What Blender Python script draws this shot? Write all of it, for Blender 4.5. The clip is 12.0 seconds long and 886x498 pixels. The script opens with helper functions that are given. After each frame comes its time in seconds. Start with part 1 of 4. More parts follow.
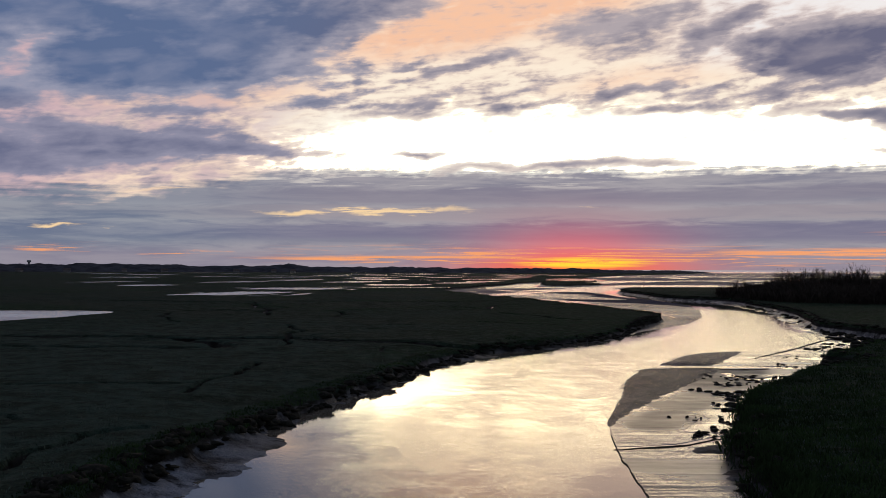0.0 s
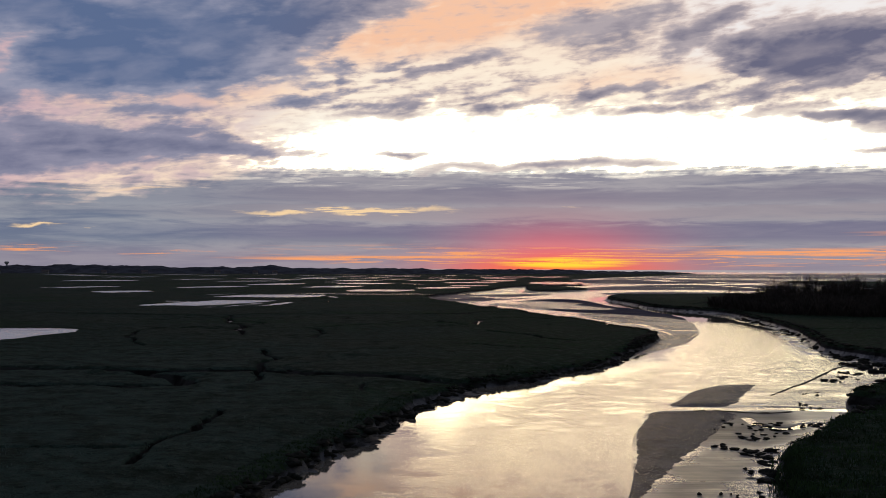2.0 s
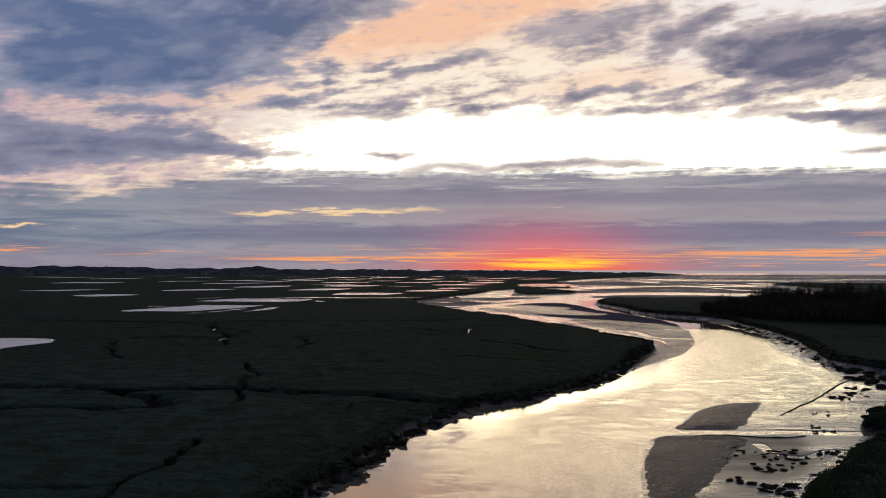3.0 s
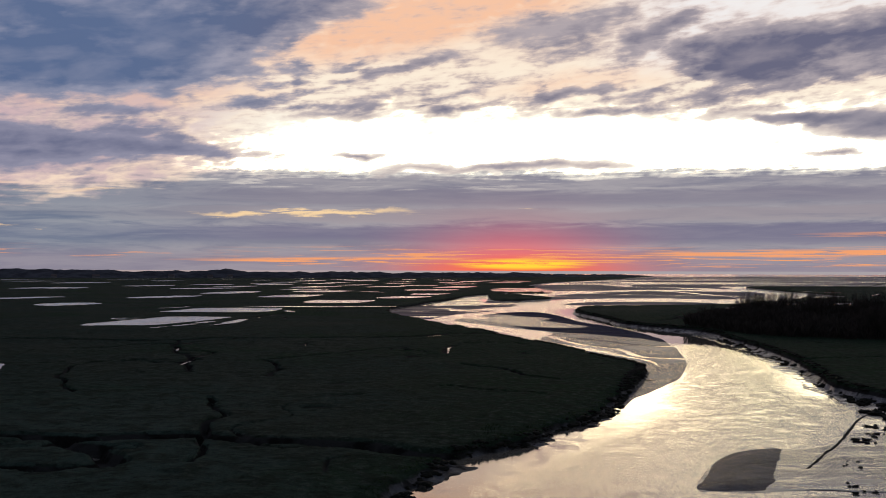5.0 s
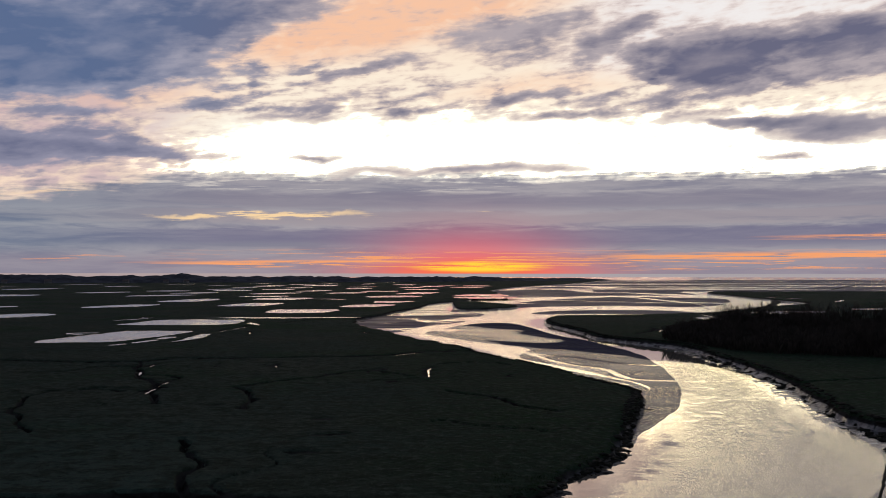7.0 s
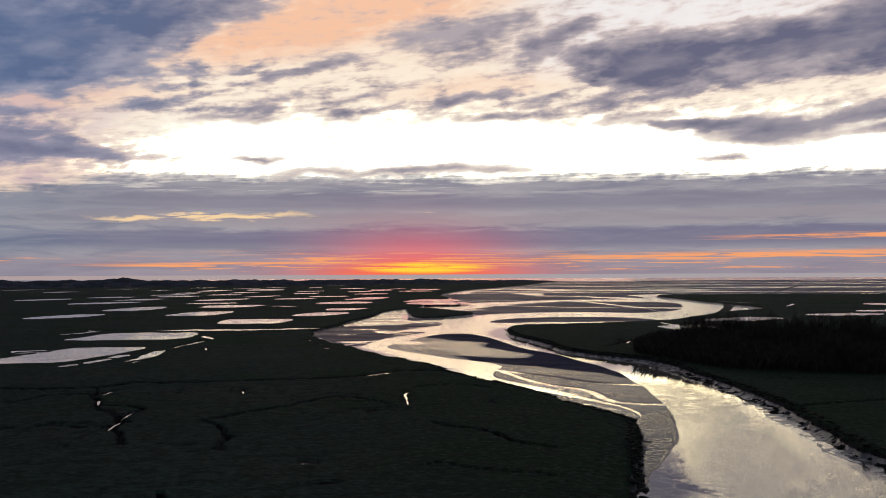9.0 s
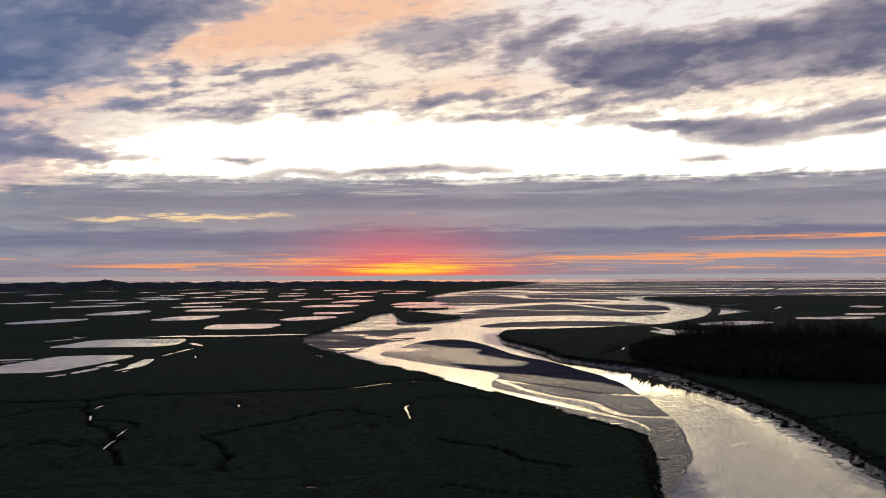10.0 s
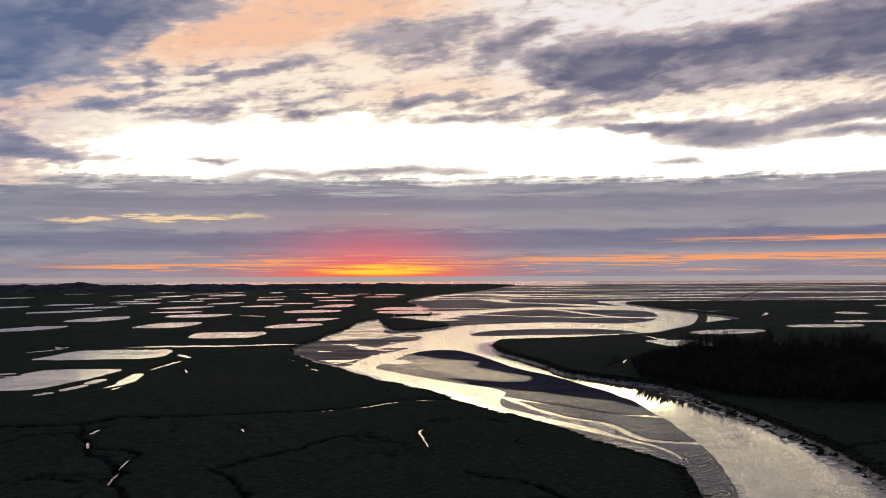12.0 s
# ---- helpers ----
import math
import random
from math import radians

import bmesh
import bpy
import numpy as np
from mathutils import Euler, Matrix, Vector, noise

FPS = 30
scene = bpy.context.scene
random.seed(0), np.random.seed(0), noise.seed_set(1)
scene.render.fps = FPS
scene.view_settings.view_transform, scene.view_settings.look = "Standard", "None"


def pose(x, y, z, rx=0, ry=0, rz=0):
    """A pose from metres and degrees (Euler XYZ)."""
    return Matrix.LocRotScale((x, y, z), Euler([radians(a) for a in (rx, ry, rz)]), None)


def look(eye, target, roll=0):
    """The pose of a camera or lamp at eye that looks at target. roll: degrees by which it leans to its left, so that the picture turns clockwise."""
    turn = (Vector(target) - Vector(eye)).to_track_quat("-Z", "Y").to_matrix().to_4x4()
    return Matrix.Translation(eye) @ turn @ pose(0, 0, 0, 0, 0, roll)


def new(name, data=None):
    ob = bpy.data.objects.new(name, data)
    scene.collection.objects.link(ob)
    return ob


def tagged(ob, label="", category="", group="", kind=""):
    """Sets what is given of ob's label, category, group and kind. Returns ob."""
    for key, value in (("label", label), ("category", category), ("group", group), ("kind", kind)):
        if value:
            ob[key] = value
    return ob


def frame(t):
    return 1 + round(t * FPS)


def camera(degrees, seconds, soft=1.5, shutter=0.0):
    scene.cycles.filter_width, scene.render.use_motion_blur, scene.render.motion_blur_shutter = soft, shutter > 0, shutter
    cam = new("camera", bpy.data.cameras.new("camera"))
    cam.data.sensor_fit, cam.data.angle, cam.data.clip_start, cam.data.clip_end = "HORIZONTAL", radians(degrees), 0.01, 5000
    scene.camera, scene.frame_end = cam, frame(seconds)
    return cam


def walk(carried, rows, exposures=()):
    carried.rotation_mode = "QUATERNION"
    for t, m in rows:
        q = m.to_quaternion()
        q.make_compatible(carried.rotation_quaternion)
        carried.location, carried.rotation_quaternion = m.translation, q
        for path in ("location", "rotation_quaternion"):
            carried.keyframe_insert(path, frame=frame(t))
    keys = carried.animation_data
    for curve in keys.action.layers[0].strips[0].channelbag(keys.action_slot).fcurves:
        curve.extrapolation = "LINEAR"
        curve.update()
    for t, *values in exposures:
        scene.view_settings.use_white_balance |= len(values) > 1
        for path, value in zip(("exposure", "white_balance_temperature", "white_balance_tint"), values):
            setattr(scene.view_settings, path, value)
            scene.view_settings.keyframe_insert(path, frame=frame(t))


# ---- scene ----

# ---- camera: a drone that climbs and flies down the river ----
cam = camera(46.6, 12.0, soft=0.8)


def aim(x, y, z, yaw, pitch, roll):
    a, b = radians(yaw), radians(pitch)
    way = Vector((-math.sin(a) * math.cos(b), math.cos(a) * math.cos(b), math.sin(b)))
    return look((x, y, z), Vector((x, y, z)) + 100 * way, roll)


walk(cam, [
    (0.0, aim(0.00, 0.00, 8.00, -0.21, 1.10, 0.24)),
    (0.5, aim(0.01, 2.44, 8.68, -0.46, 1.09, 0.25)),
    (1.0, aim(-0.05, 4.91, 9.38, -0.73, 1.08, 0.25)),
    (1.5, aim(-0.18, 7.42, 10.04, -0.94, 1.07, 0.25)),
    (2.0, aim(-0.34, 9.95, 10.64, -1.17, 1.10, 0.24)),
    (2.5, aim(-0.52, 12.51, 11.23, -1.52, 1.11, 0.23)),
    (3.0, aim(-0.67, 15.11, 11.85, -1.89, 1.13, 0.21)),
    (5.0, aim(-1.81, 25.55, 14.65, -3.55, 1.19, 0.16)),
    (5.5, aim(-2.40, 28.11, 15.33, -4.01, 1.23, 0.15)),
    (6.0, aim(-3.18, 30.62, 15.99, -4.45, 1.29, 0.14)),
    (6.5, aim(-4.13, 33.06, 16.64, -5.14, 1.34, 0.12)),
    (7.0, aim(-5.21, 35.41, 17.38, -5.93, 1.35, 0.07)),
    (9.0, aim(-10.05, 44.50, 20.67, -9.06, 1.40, -0.23)),
    (9.5, aim(-11.29, 46.77, 21.48, -9.61, 1.41, -0.28)),
    (10.0, aim(-12.58, 49.05, 22.24, -10.04, 1.44, -0.29)),
    (10.5, aim(-13.86, 51.34, 22.97, -10.40, 1.45, -0.28)),
    (11.0, aim(-15.16, 53.64, 23.68, -10.82, 1.47, -0.26)),
    (11.5, aim(-16.46, 55.94, 24.36, -11.23, 1.49, -0.23)),
    (12.0, aim(-17.77, 58.23, 25.01, -11.45, 1.51, -0.20)),
])

# ---- sky: sunset behind a low bank of stratus ----
SUN_AZ = 7.6
world = bpy.data.worlds.new("sunset_sky")
scene.world = world
world.use_nodes = True
wt = world.node_tree
wt.nodes.clear()


class Net:
    """Short hand for wiring nodes."""

    def __init__(self, tree):
        self.t = tree

    def put(self, sock, v):
        if isinstance(v, bpy.types.NodeSocket):
            self.t.links.new(v, sock)
        elif v is not None:
            sock.default_value = v

    def math(self, op, a, b=None, c=None, clamp=False):
        n = self.t.nodes.new("ShaderNodeMath")
        n.operation, n.use_clamp = op, clamp
        for s, v in zip(n.inputs, (a, b, c)):
            self.put(s, v)
        return n.outputs[0]

    def vmath(self, op, a, b=None):
        n = self.t.nodes.new("ShaderNodeVectorMath")
        n.operation = op
        self.put(n.inputs[0], a)
        self.put(n.inputs[1], b)
        return n.outputs[0]

    def xyz(self, x, y, z=0.0):
        n = self.t.nodes.new("ShaderNodeCombineXYZ")
        for s, v in zip(n.inputs, (x, y, z)):
            self.put(s, v)
        return n.outputs[0]

    def split(self, v):
        n = self.t.nodes.new("ShaderNodeSeparateXYZ")
        self.put(n.inputs[0], v)
        return n.outputs

    def noise(self, vec, scale, detail=4.0, rough=0.55, dist=0.0, colour=False):
        n = self.t.nodes.new("ShaderNodeTexNoise")
        self.put(n.inputs["Vector"], vec)
        n.inputs["Scale"].default_value, n.inputs["Detail"].default_value = scale, detail
        n.inputs["Roughness"].default_value, n.inputs["Distortion"].default_value = rough, dist
        return n.outputs["Color" if colour else "Fac"]

    def ramp(self, v, lo, hi, to_lo=0.0, to_hi=1.0, smooth=True):
        n = self.t.nodes.new("ShaderNodeMapRange")
        n.interpolation_type = "SMOOTHSTEP" if smooth else "LINEAR"
        for s, x in zip(n.inputs[:5], (v, lo, hi, to_lo, to_hi)):
            self.put(s, x)
        return n.outputs[0]

    def mix(self, f, a, b, how="MIX"):
        n = self.t.nodes.new("ShaderNodeMix")
        n.data_type, n.blend_type, n.clamp_factor = "RGBA", how, True
        self.put(n.inputs[0], f)
        self.put(n.inputs[6], a)
        self.put(n.inputs[7], b)
        return n.outputs[2]

    def blob(self, vec, x, y, rx, ry, tilt, amp):
        """A soft ellipse in degrees of azimuth and elevation."""
        m = self.t.nodes.new("ShaderNodeMapping")
        m.vector_type = "TEXTURE"
        self.put(m.inputs[0], vec)
        m.inputs[1].default_value = (x, y, 0)
        m.inputs[2].default_value = (0, 0, radians(tilt))
        m.inputs[3].default_value = (rx, ry, 1)
        g = self.t.nodes.new("ShaderNodeTexGradient")
        g.gradient_type = "SPHERICAL"
        self.put(g.inputs[0], m.outputs[0])
        return self.math("MULTIPLY", g.outputs[1], amp)


def srgb(r, g, b, gain=1.0):
    return tuple(gain * ((v / 255 + 0.055) / 1.055) ** 2.4 for v in (r, g, b)) + (1.0,)


def sky():
    w = Net(wt)
    gen = wt.nodes.new("ShaderNodeTexCoord").outputs["Generated"]
    dx, dy, dz = w.split(gen)
    az = w.math("DEGREES", w.math("ARCTAN2", dx, dy))
    el = w.math("DEGREES", w.math("ARCSINE", dz))
    slant = w.math("ADD", el, w.math("MULTIPLY", az, -0.09))
    wob = w.vmath("SUBTRACT", w.noise(w.xyz(az, w.math("MULTIPLY", slant, 2.0)), 0.5, 5, 0.5, colour=True), (0.5, 0.5, 0.5))
    here = w.vmath("ADD", w.xyz(az, el), w.vmath("MULTIPLY", wob, (2.6, 0.95, 0)))
    billow = w.noise(w.xyz(w.math("MULTIPLY", az, 0.5), w.math("MULTIPLY", slant, 1.25), 3.0), 1.0, 8, 0.5, 0.3)
    fine = w.noise(w.xyz(w.math("MULTIPLY", az, 1.25), w.math("MULTIPLY", slant, 3.0), 9.0), 1.0, 6, 0.5, 0.25)
    fibre = w.noise(w.xyz(w.math("MULTIPLY", az, 0.8), w.math("MULTIPLY", slant, 4.2), 4.0), 1.0, 6, 0.52, 0.5)
    mass = w.noise(w.xyz(w.math("MULTIPLY", az, 0.2), w.math("MULTIPLY", slant, 0.75), 6.0), 1.0, 5, 0.5, 0.5)
    streak = w.noise(w.xyz(w.math("MULTIPLY", az, 0.22), w.math("MULTIPLY", el, 3.4), 2.0), 1.0, 8, 0.6, 0.25)

    # bright air between the cloud layers
    base = w.mix(w.ramp(el, 7.6, 9.6), srgb(255, 250, 236, 1.02), srgb(254, 240, 220, 1.0))
    base = w.mix(w.ramp(el, 9.5, 13.0, 0.0, 0.8), base, srgb(250, 228, 206))
    base = w.mix(w.ramp(el, 15.5, 24.0), base, srgb(176, 172, 190))
    mottle = w.mix(w.ramp(billow, 0.38, 0.6), srgb(206, 178, 180), srgb(250, 222, 196))
    base = w.mix(w.ramp(az, -4.0, -13.0, 0.0, 0.9), base, mottle)
    base = w.mix(w.ramp(az, -17.0, -22.5, 0.0, 0.75), base, srgb(206, 172, 182))
    base = w.mix(w.math("MULTIPLY", w.ramp(az, 10.0, 17.0), w.ramp(el, 10.0, 12.0, 0.0, 0.85)), base, srgb(240, 238, 240))
    rose = w.math("ADD", w.blob(here, 3.0, 14.0, 14.5, 2.2, 11, 2.0), w.blob(here, -13.5, 9.3, 11.0, 0.9, 3, 0.7))
    rose = w.math("ADD", rose, w.blob(here, 11.0, 10.3, 7.0, 0.9, 5, 0.7))
    rose = w.math("MULTIPLY", rose, w.ramp(billow, 0.1, 0.55))
    base = w.mix(w.math("MULTIPLY", rose, 0.95, clamp=True), base, srgb(250, 199, 166, 0.98))

    # drifting clouds: azimuth, elevation, half axes, tilt, weight
    high_left = [
        (-14.8, 12.58, 11.9, 3.3, 6, 2.2), (-6, 13.87, 7.9, 2.01, 13, 1.9), (-18.5, 10.45, 5, 1.73, 0, 1.5), (-12.1, 10.65, 7.8, 1.56, 8, 1.5),
        (-21.6, 13.48, 5.3, 1.47, 0, 1.8), (-28.3, 11.28, 7.9, 4.9, 0, 1.8), (-14.8, 18.42, 22.8, 4.49, 0, 1.8), (-22.1, 10.91, 2.2, 1.79, 50, -1.5),
        (-12.2, 10.5, 1.5, 0.32, 5, -0.8), (-20.2, 12.05, 2.1, 0.6, 10, -0.5), (-9.8, 13.58, 1.5, 0.56, 20, -0.6), (-10.6, 11.91, 2.3, 0.4, 10, -0.5),
        (-20.7, 7.18, 6.5, 0.65, -3, 1.1), (-13.3, 7.51, 2.4, 0.44, 3, 0.8), (-13.9, 8.42, 3.6, 0.38, 4, 0.8),
    ]
    tongue = [
        (-22.7, 9.02, 2.9, 1.03, 0, 0.9), (-19.9, 5.85, 7.4, 1.27, 2, 1.25), (-13.8, 6.67, 5, 0.84, 0, 1.15), (-10.1, 6.44, 4.2, 0.41, -2, 1.1),
        (-25.2, 5.46, 5.6, 1.73, 0, 1.2), (-1, 6.3, 2.2, 0.2, 0, 0.9), (2.3, 5.6, 4.8, 0.3, 2, 0.6), (7, 5.77, 3.8, 0.33, 4, 0.62),
        (9.8, 5.86, 4.8, 0.33, 2, 0.62), (12.5, 5.76, 2.1, 0.22, 0, 0.5),
    ]
    flock_a = [
        (-6.9, 10.66, 2, 0.45, 2, 0.92), (-4.4, 11.02, 1.5, 0.5, -3, 1.09), (-2, 11.17, 2, 0.33, 12, 1.01), (0, 10.86, 3.4, 0.4, 10, 0.76),
        (1.6, 11.26, 3, 0.4, 10, 0.92), (3.8, 11.76, 2.3, 0.46, 6, 1.09), (-6.2, 10.09, 3.9, 0.34, 3, 0.76), (-6.9, 9.16, 3.7, 0.45, 10, 0.92),
        (-3.7, 9.68, 3.1, 0.37, 10, 0.84), (-5, 8.89, 3.9, 0.34, 0, 0.76), (-1.4, 9, 3, 0.45, 8, 0.92), (-2.8, 8.46, 3.8, 0.32, 3, 0.67),
        (0.7, 9.72, 3.4, 0.34, 8, 0.76), (3.5, 8.95, 1.7, 0.38, 5, 1.01), (4.5, 9.71, 3.8, 0.32, 10, 0.67), (6.5, 9.29, 3.1, 0.32, 8, 0.67),
    ]
    flock_b = [
        (6.7, 10.45, 3.6, 0.37, 12, 0.59), (9.4, 9.48, 3.9, 0.4, 8, 0.76), (11, 9.69, 2.7, 0.43, 6, 1.01), (12.6, 10.15, 1.2, 0.45, 0, 0.92),
        (14.3, 9.64, 2.7, 0.52, 8, 1.01), (11.9, 8.66, 2.4, 0.25, 3, 0.67), (15.8, 8.84, 4.1, 0.32, 3, 0.67), (18.1, 9.77, 2.7, 0.45, 10, 0.92),
        (20.1, 9.38, 3.5, 0.4, 9, 0.92), (17.8, 9.35, 2.6, 0.34, 8, 0.76), (21.7, 9.63, 2.2, 0.32, 5, 0.67), (18.9, 8.47, 4, 0.3, 3, 0.59),
        (22.8, 7.94, 2.4, 0.43, -3, 1.01), (21.4, 8.15, 3, 0.29, 0, 0.76),
    ]
    high_right = [
        (7.9, 13.14, 3.6, 1.16, 5, 0.72), (11, 13.19, 4.3, 1.25, 3, 0.78), (12.8, 13.7, 4, 0.74, 8, 0.75), (9.7, 12.04, 3.9, 0.82, 0, 0.55),
        (14.3, 12.31, 1.8, 1.02, 20, 1.6), (16.1, 13.38, 2.5, 0.64, 12, 1.3), (16.9, 12.02, 2.4, 0.89, 0, 1.4), (20.1, 11.83, 4.2, 1.81, 5, 1.9),
        (19.8, 10.84, 4.8, 0.92, 0, 1.3),
    ]
    far_right_clouds = [
        (24.4, 11.78, 7.1, 1.79, 8, 2), (30.8, 12.11, 6.9, 2.13, 7, 2.2), (23.8, 10.31, 4.6, 0.71, 3, 1.4), (34.2, 12.54, 5, 2.58, 0, 2),
        (31.7, 10.61, 5.4, 0.67, 0, 1.2), (26.5, 7.5, 4.4, 0.82, -2, 1.5), (24.4, 8.03, 3.6, 0.43, 3, 1.2), (30.8, 8.05, 5.7, 0.55, 6, 1.3),
        (33.6, 8.47, 4.9, 0.62, 6, 1.2), (33, 7.43, 3.6, 0.42, 3, 1), (24.4, 6.21, 1.5, 0.19, 0, 0.8), (40.8, 10.78, 7.7, 4.08, 0, 1.8),
        (40.7, 7.27, 6.9, 2.06, 0, 1.3),
    ]
    clouds = 0.0
    for row in high_left + tongue + flock_a + flock_b + high_right + far_right_clouds:
        clouds = w.math("ADD", clouds, w.blob(here, *row))
    broken = w.math("MULTIPLY", w.ramp(az, -6.0, -14.0, 0.0, 0.42), w.ramp(el, 4.5, 6.0))
    broken = w.math("ADD", broken, w.math("MULTIPLY", w.ramp(el, 8.2, 9.4, 0.0, 0.1), w.ramp(az, -8.0, -2.0)))
    clouds = w.math("ADD", clouds, broken)
    rag = w.math("ADD", w.math("MULTIPLY", w.math("SUBTRACT", billow, 0.5), 1.5), w.math("MULTIPLY", w.math("SUBTRACT", fine, 0.5), 0.8))
    rag = w.math("ADD", rag, w.math("MULTIPLY", w.math("SUBTRACT", fibre, 0.5), 0.9))
    flock = w.math("MULTIPLY", w.math("MULTIPLY", w.ramp(el, 8.4, 9.2), w.ramp(el, 12.2, 11.2)), w.ramp(az, -9.0, -5.0))
    rag = w.math("MULTIPLY", rag, w.ramp(flock, 0, 1, 1.0, 1.45))
    gap = w.math("MULTIPLY", w.ramp(el, 5.0, 5.8), w.math("MULTIPLY", w.ramp(el, 8.9, 8.2), w.ramp(az, -8.0, -3.0)))
    thick = w.math("ADD", clouds, w.math("MULTIPLY", rag, w.ramp(gap, 0, 1, 1.0, 0.35)))
    veil = w.ramp(thick, -0.15, 0.65)
    body = w.ramp(thick, 0.12, 0.95)
    light = w.mix(w.ramp(az, -13.0, 2.0), srgb(146, 150, 172), srgb(174, 164, 170))
    dark = w.mix(w.ramp(az, -15.0, 6.0), srgb(82, 104, 142), srgb(97, 99, 125))
    low = w.ramp(el, 9.5, 8.0)
    dark = w.mix(w.math("MULTIPLY", low, 0.8), dark, w.mix(w.ramp(az, -14.0, 4.0), srgb(106, 109, 136), srgb(114, 114, 134)))
    light = w.mix(w.math("MULTIPLY", low, 0.7), light, w.mix(w.ramp(az, -14.0, 4.0), srgb(140, 138, 160), srgb(160, 154, 164)))
    grey = w.math("ADD", w.math("MULTIPLY", w.math("SUBTRACT", billow, 0.5), 0.9), w.math("MULTIPLY", w.math("SUBTRACT", mass, 0.5), 1.5))
    depth = w.math("ADD", w.ramp(thick, 0.4, 2.3, 0.0, 0.85), grey, clamp=True)
    cool = w.mix(depth, light, dark)
    col = w.mix(w.math("MULTIPLY", veil, 0.6), base, w.mix(w.ramp(az, -22, -2), srgb(202, 174, 180), srgb(222, 194, 182)))
    col = w.mix(w.math("MULTIPLY", body, 0.97), col, cool)

    # low stratus bank
    edge = w.math("ADD", el, w.math("MULTIPLY", w.math("SUBTRACT", billow, 0.5), w.ramp(az, -8.0, -18.0, 0.5, 2.4)))
    edge = w.math("ADD", edge, w.math("MULTIPLY", w.math("SUBTRACT", fine, 0.5), 0.8))
    edge = w.math("ADD", edge, w.math("MULTIPLY", w.math("SUBTRACT", streak, 0.5), w.ramp(az, -8.0, -18.0, 1.3, 2.4)))
    bank = w.ramp(edge, w.ramp(az, -18, -7, 4.8, 5.6), w.ramp(az, -18, -7, 3.5, 5.0))
    layer = w.noise(w.xyz(w.math("MULTIPLY", az, 0.2), w.math("MULTIPLY", el, 1.9), 5.0), 0.9, 10, 0.62, 0.4)
    sag = w.math("ADD", el, w.math("MULTIPLY", w.math("SUBTRACT", layer, 0.5), 1.2))
    slate = w.mix(w.ramp(layer, 0.32, 0.68), srgb(131, 130, 146), srgb(166, 161, 167))
    slate = w.mix(w.math("MULTIPLY", w.ramp(sag, 3.5, 3.9), w.ramp(sag, 4.7, 4.2, 0.0, 0.7)), slate, srgb(132, 127, 143))
    slate = w.mix(w.math("MULTIPLY", w.ramp(sag, 2.6, 3.0), w.ramp(sag, 3.6, 3.3, 0.0, 0.75)), slate, srgb(158, 149, 156))
    slate = w.mix(w.math("MULTIPLY", w.ramp(sag, 1.3, 1.8), w.ramp(sag, 2.7, 2.3, 0.0, 0.7)), slate, srgb(114, 111, 137))
    shred = w.math("MULTIPLY", w.ramp(streak, 0.52, 0.66), w.math("MULTIPLY", w.ramp(el, 4.2, 4.8), w.ramp(az, 16.0, 8.0, 0.3, 0.9)))
    slate = w.mix(shred, slate, srgb(214, 206, 200))
    slate = w.mix(w.ramp(az, -4.0, -18.0, 0.0, 0.7), slate, w.mix(w.ramp(layer, 0.36, 0.64), srgb(100, 116, 140), srgb(138, 146, 159)))
    slate = w.mix(w.ramp(el, 1.6, 0.6, 0.0, 0.55), slate, srgb(150, 136, 150))
    off = w.math("POWER", w.math("DIVIDE", w.math("SUBTRACT", az, SUN_AZ), 5.0), 2.0)
    haze = w.math("EXPONENT", w.math("MULTIPLY", w.math("ADD", off, w.math("POWER", w.math("DIVIDE", el, 2.1), 2.0)), -1.0))
    slate = w.mix(w.math("MULTIPLY", haze, 0.9), slate, srgb(246, 104, 110))
    off = w.math("POWER", w.math("DIVIDE", w.math("SUBTRACT", az, SUN_AZ), 5.6), 2.0)
    glow = w.math("EXPONENT", w.math("MULTIPLY", w.math("ADD", off, w.math("POWER", w.math("DIVIDE", el, 0.7), 2.0)), -1.0))
    slate = w.mix(w.math("MULTIPLY", glow, 0.95), slate, srgb(255, 112, 66))
    slot = w.math("ADD", w.blob(here, -4.2, 3.2, 8.0, 0.24, 1, 1.5), w.blob(here, -19.5, 4.4, 3.0, 0.25, -2, 1.0))
    slot = w.math("ADD", slot, w.math("ADD", w.blob(here, -20.5, 2.25, 1.8, 0.14, 0, 1.0), w.blob(here, -15.6, 4.15, 3.0, 0.2, 4, 0.9)))
    slot = w.math("ADD", slot, w.math("ADD", w.blob(here, -17.6, 2.1, 1.4, 0.1, 0, 0.9), w.blob(here, 8.0, 3.5, 1.3, 0.15, 0, 0.6)))
    slot = w.math("MULTIPLY", slot, w.ramp(streak, 0.4, 0.56))
    slate = w.mix(w.ramp(slot, 0.1, 0.9), slate, srgb(246, 212, 166))
    col = w.mix(bank, col, slate)

    # burning gaps along the horizon
    thin = w.noise(w.xyz(w.math("MULTIPLY", az, 0.2), w.math("MULTIPLY", el, 7.5), 7.0), 1.0, 10, 0.66, 0.5)
    bars = w.math("MULTIPLY", w.ramp(thin, 0.53, 0.6), w.math("MULTIPLY", w.ramp(el, 0.1, 0.3), w.ramp(el, 1.5, 0.8)))
    reach = w.math("MULTIPLY", w.ramp(az, -11, 0), w.ramp(az, 60, 38))
    lone = w.math("ADD", w.blob(here, -20.5, 1.15, 3.0, 0.42, 1, 1.5), w.blob(here, -14.0, 0.75, 3.4, 0.25, 0, 1.1))
    bars = w.math("MULTIPLY", bars, w.math("ADD", reach, lone, clamp=True))
    ray = w.xyz(az, w.math("ADD", el, w.math("MULTIPLY", w.math("SUBTRACT", thin, 0.5), 0.7)))
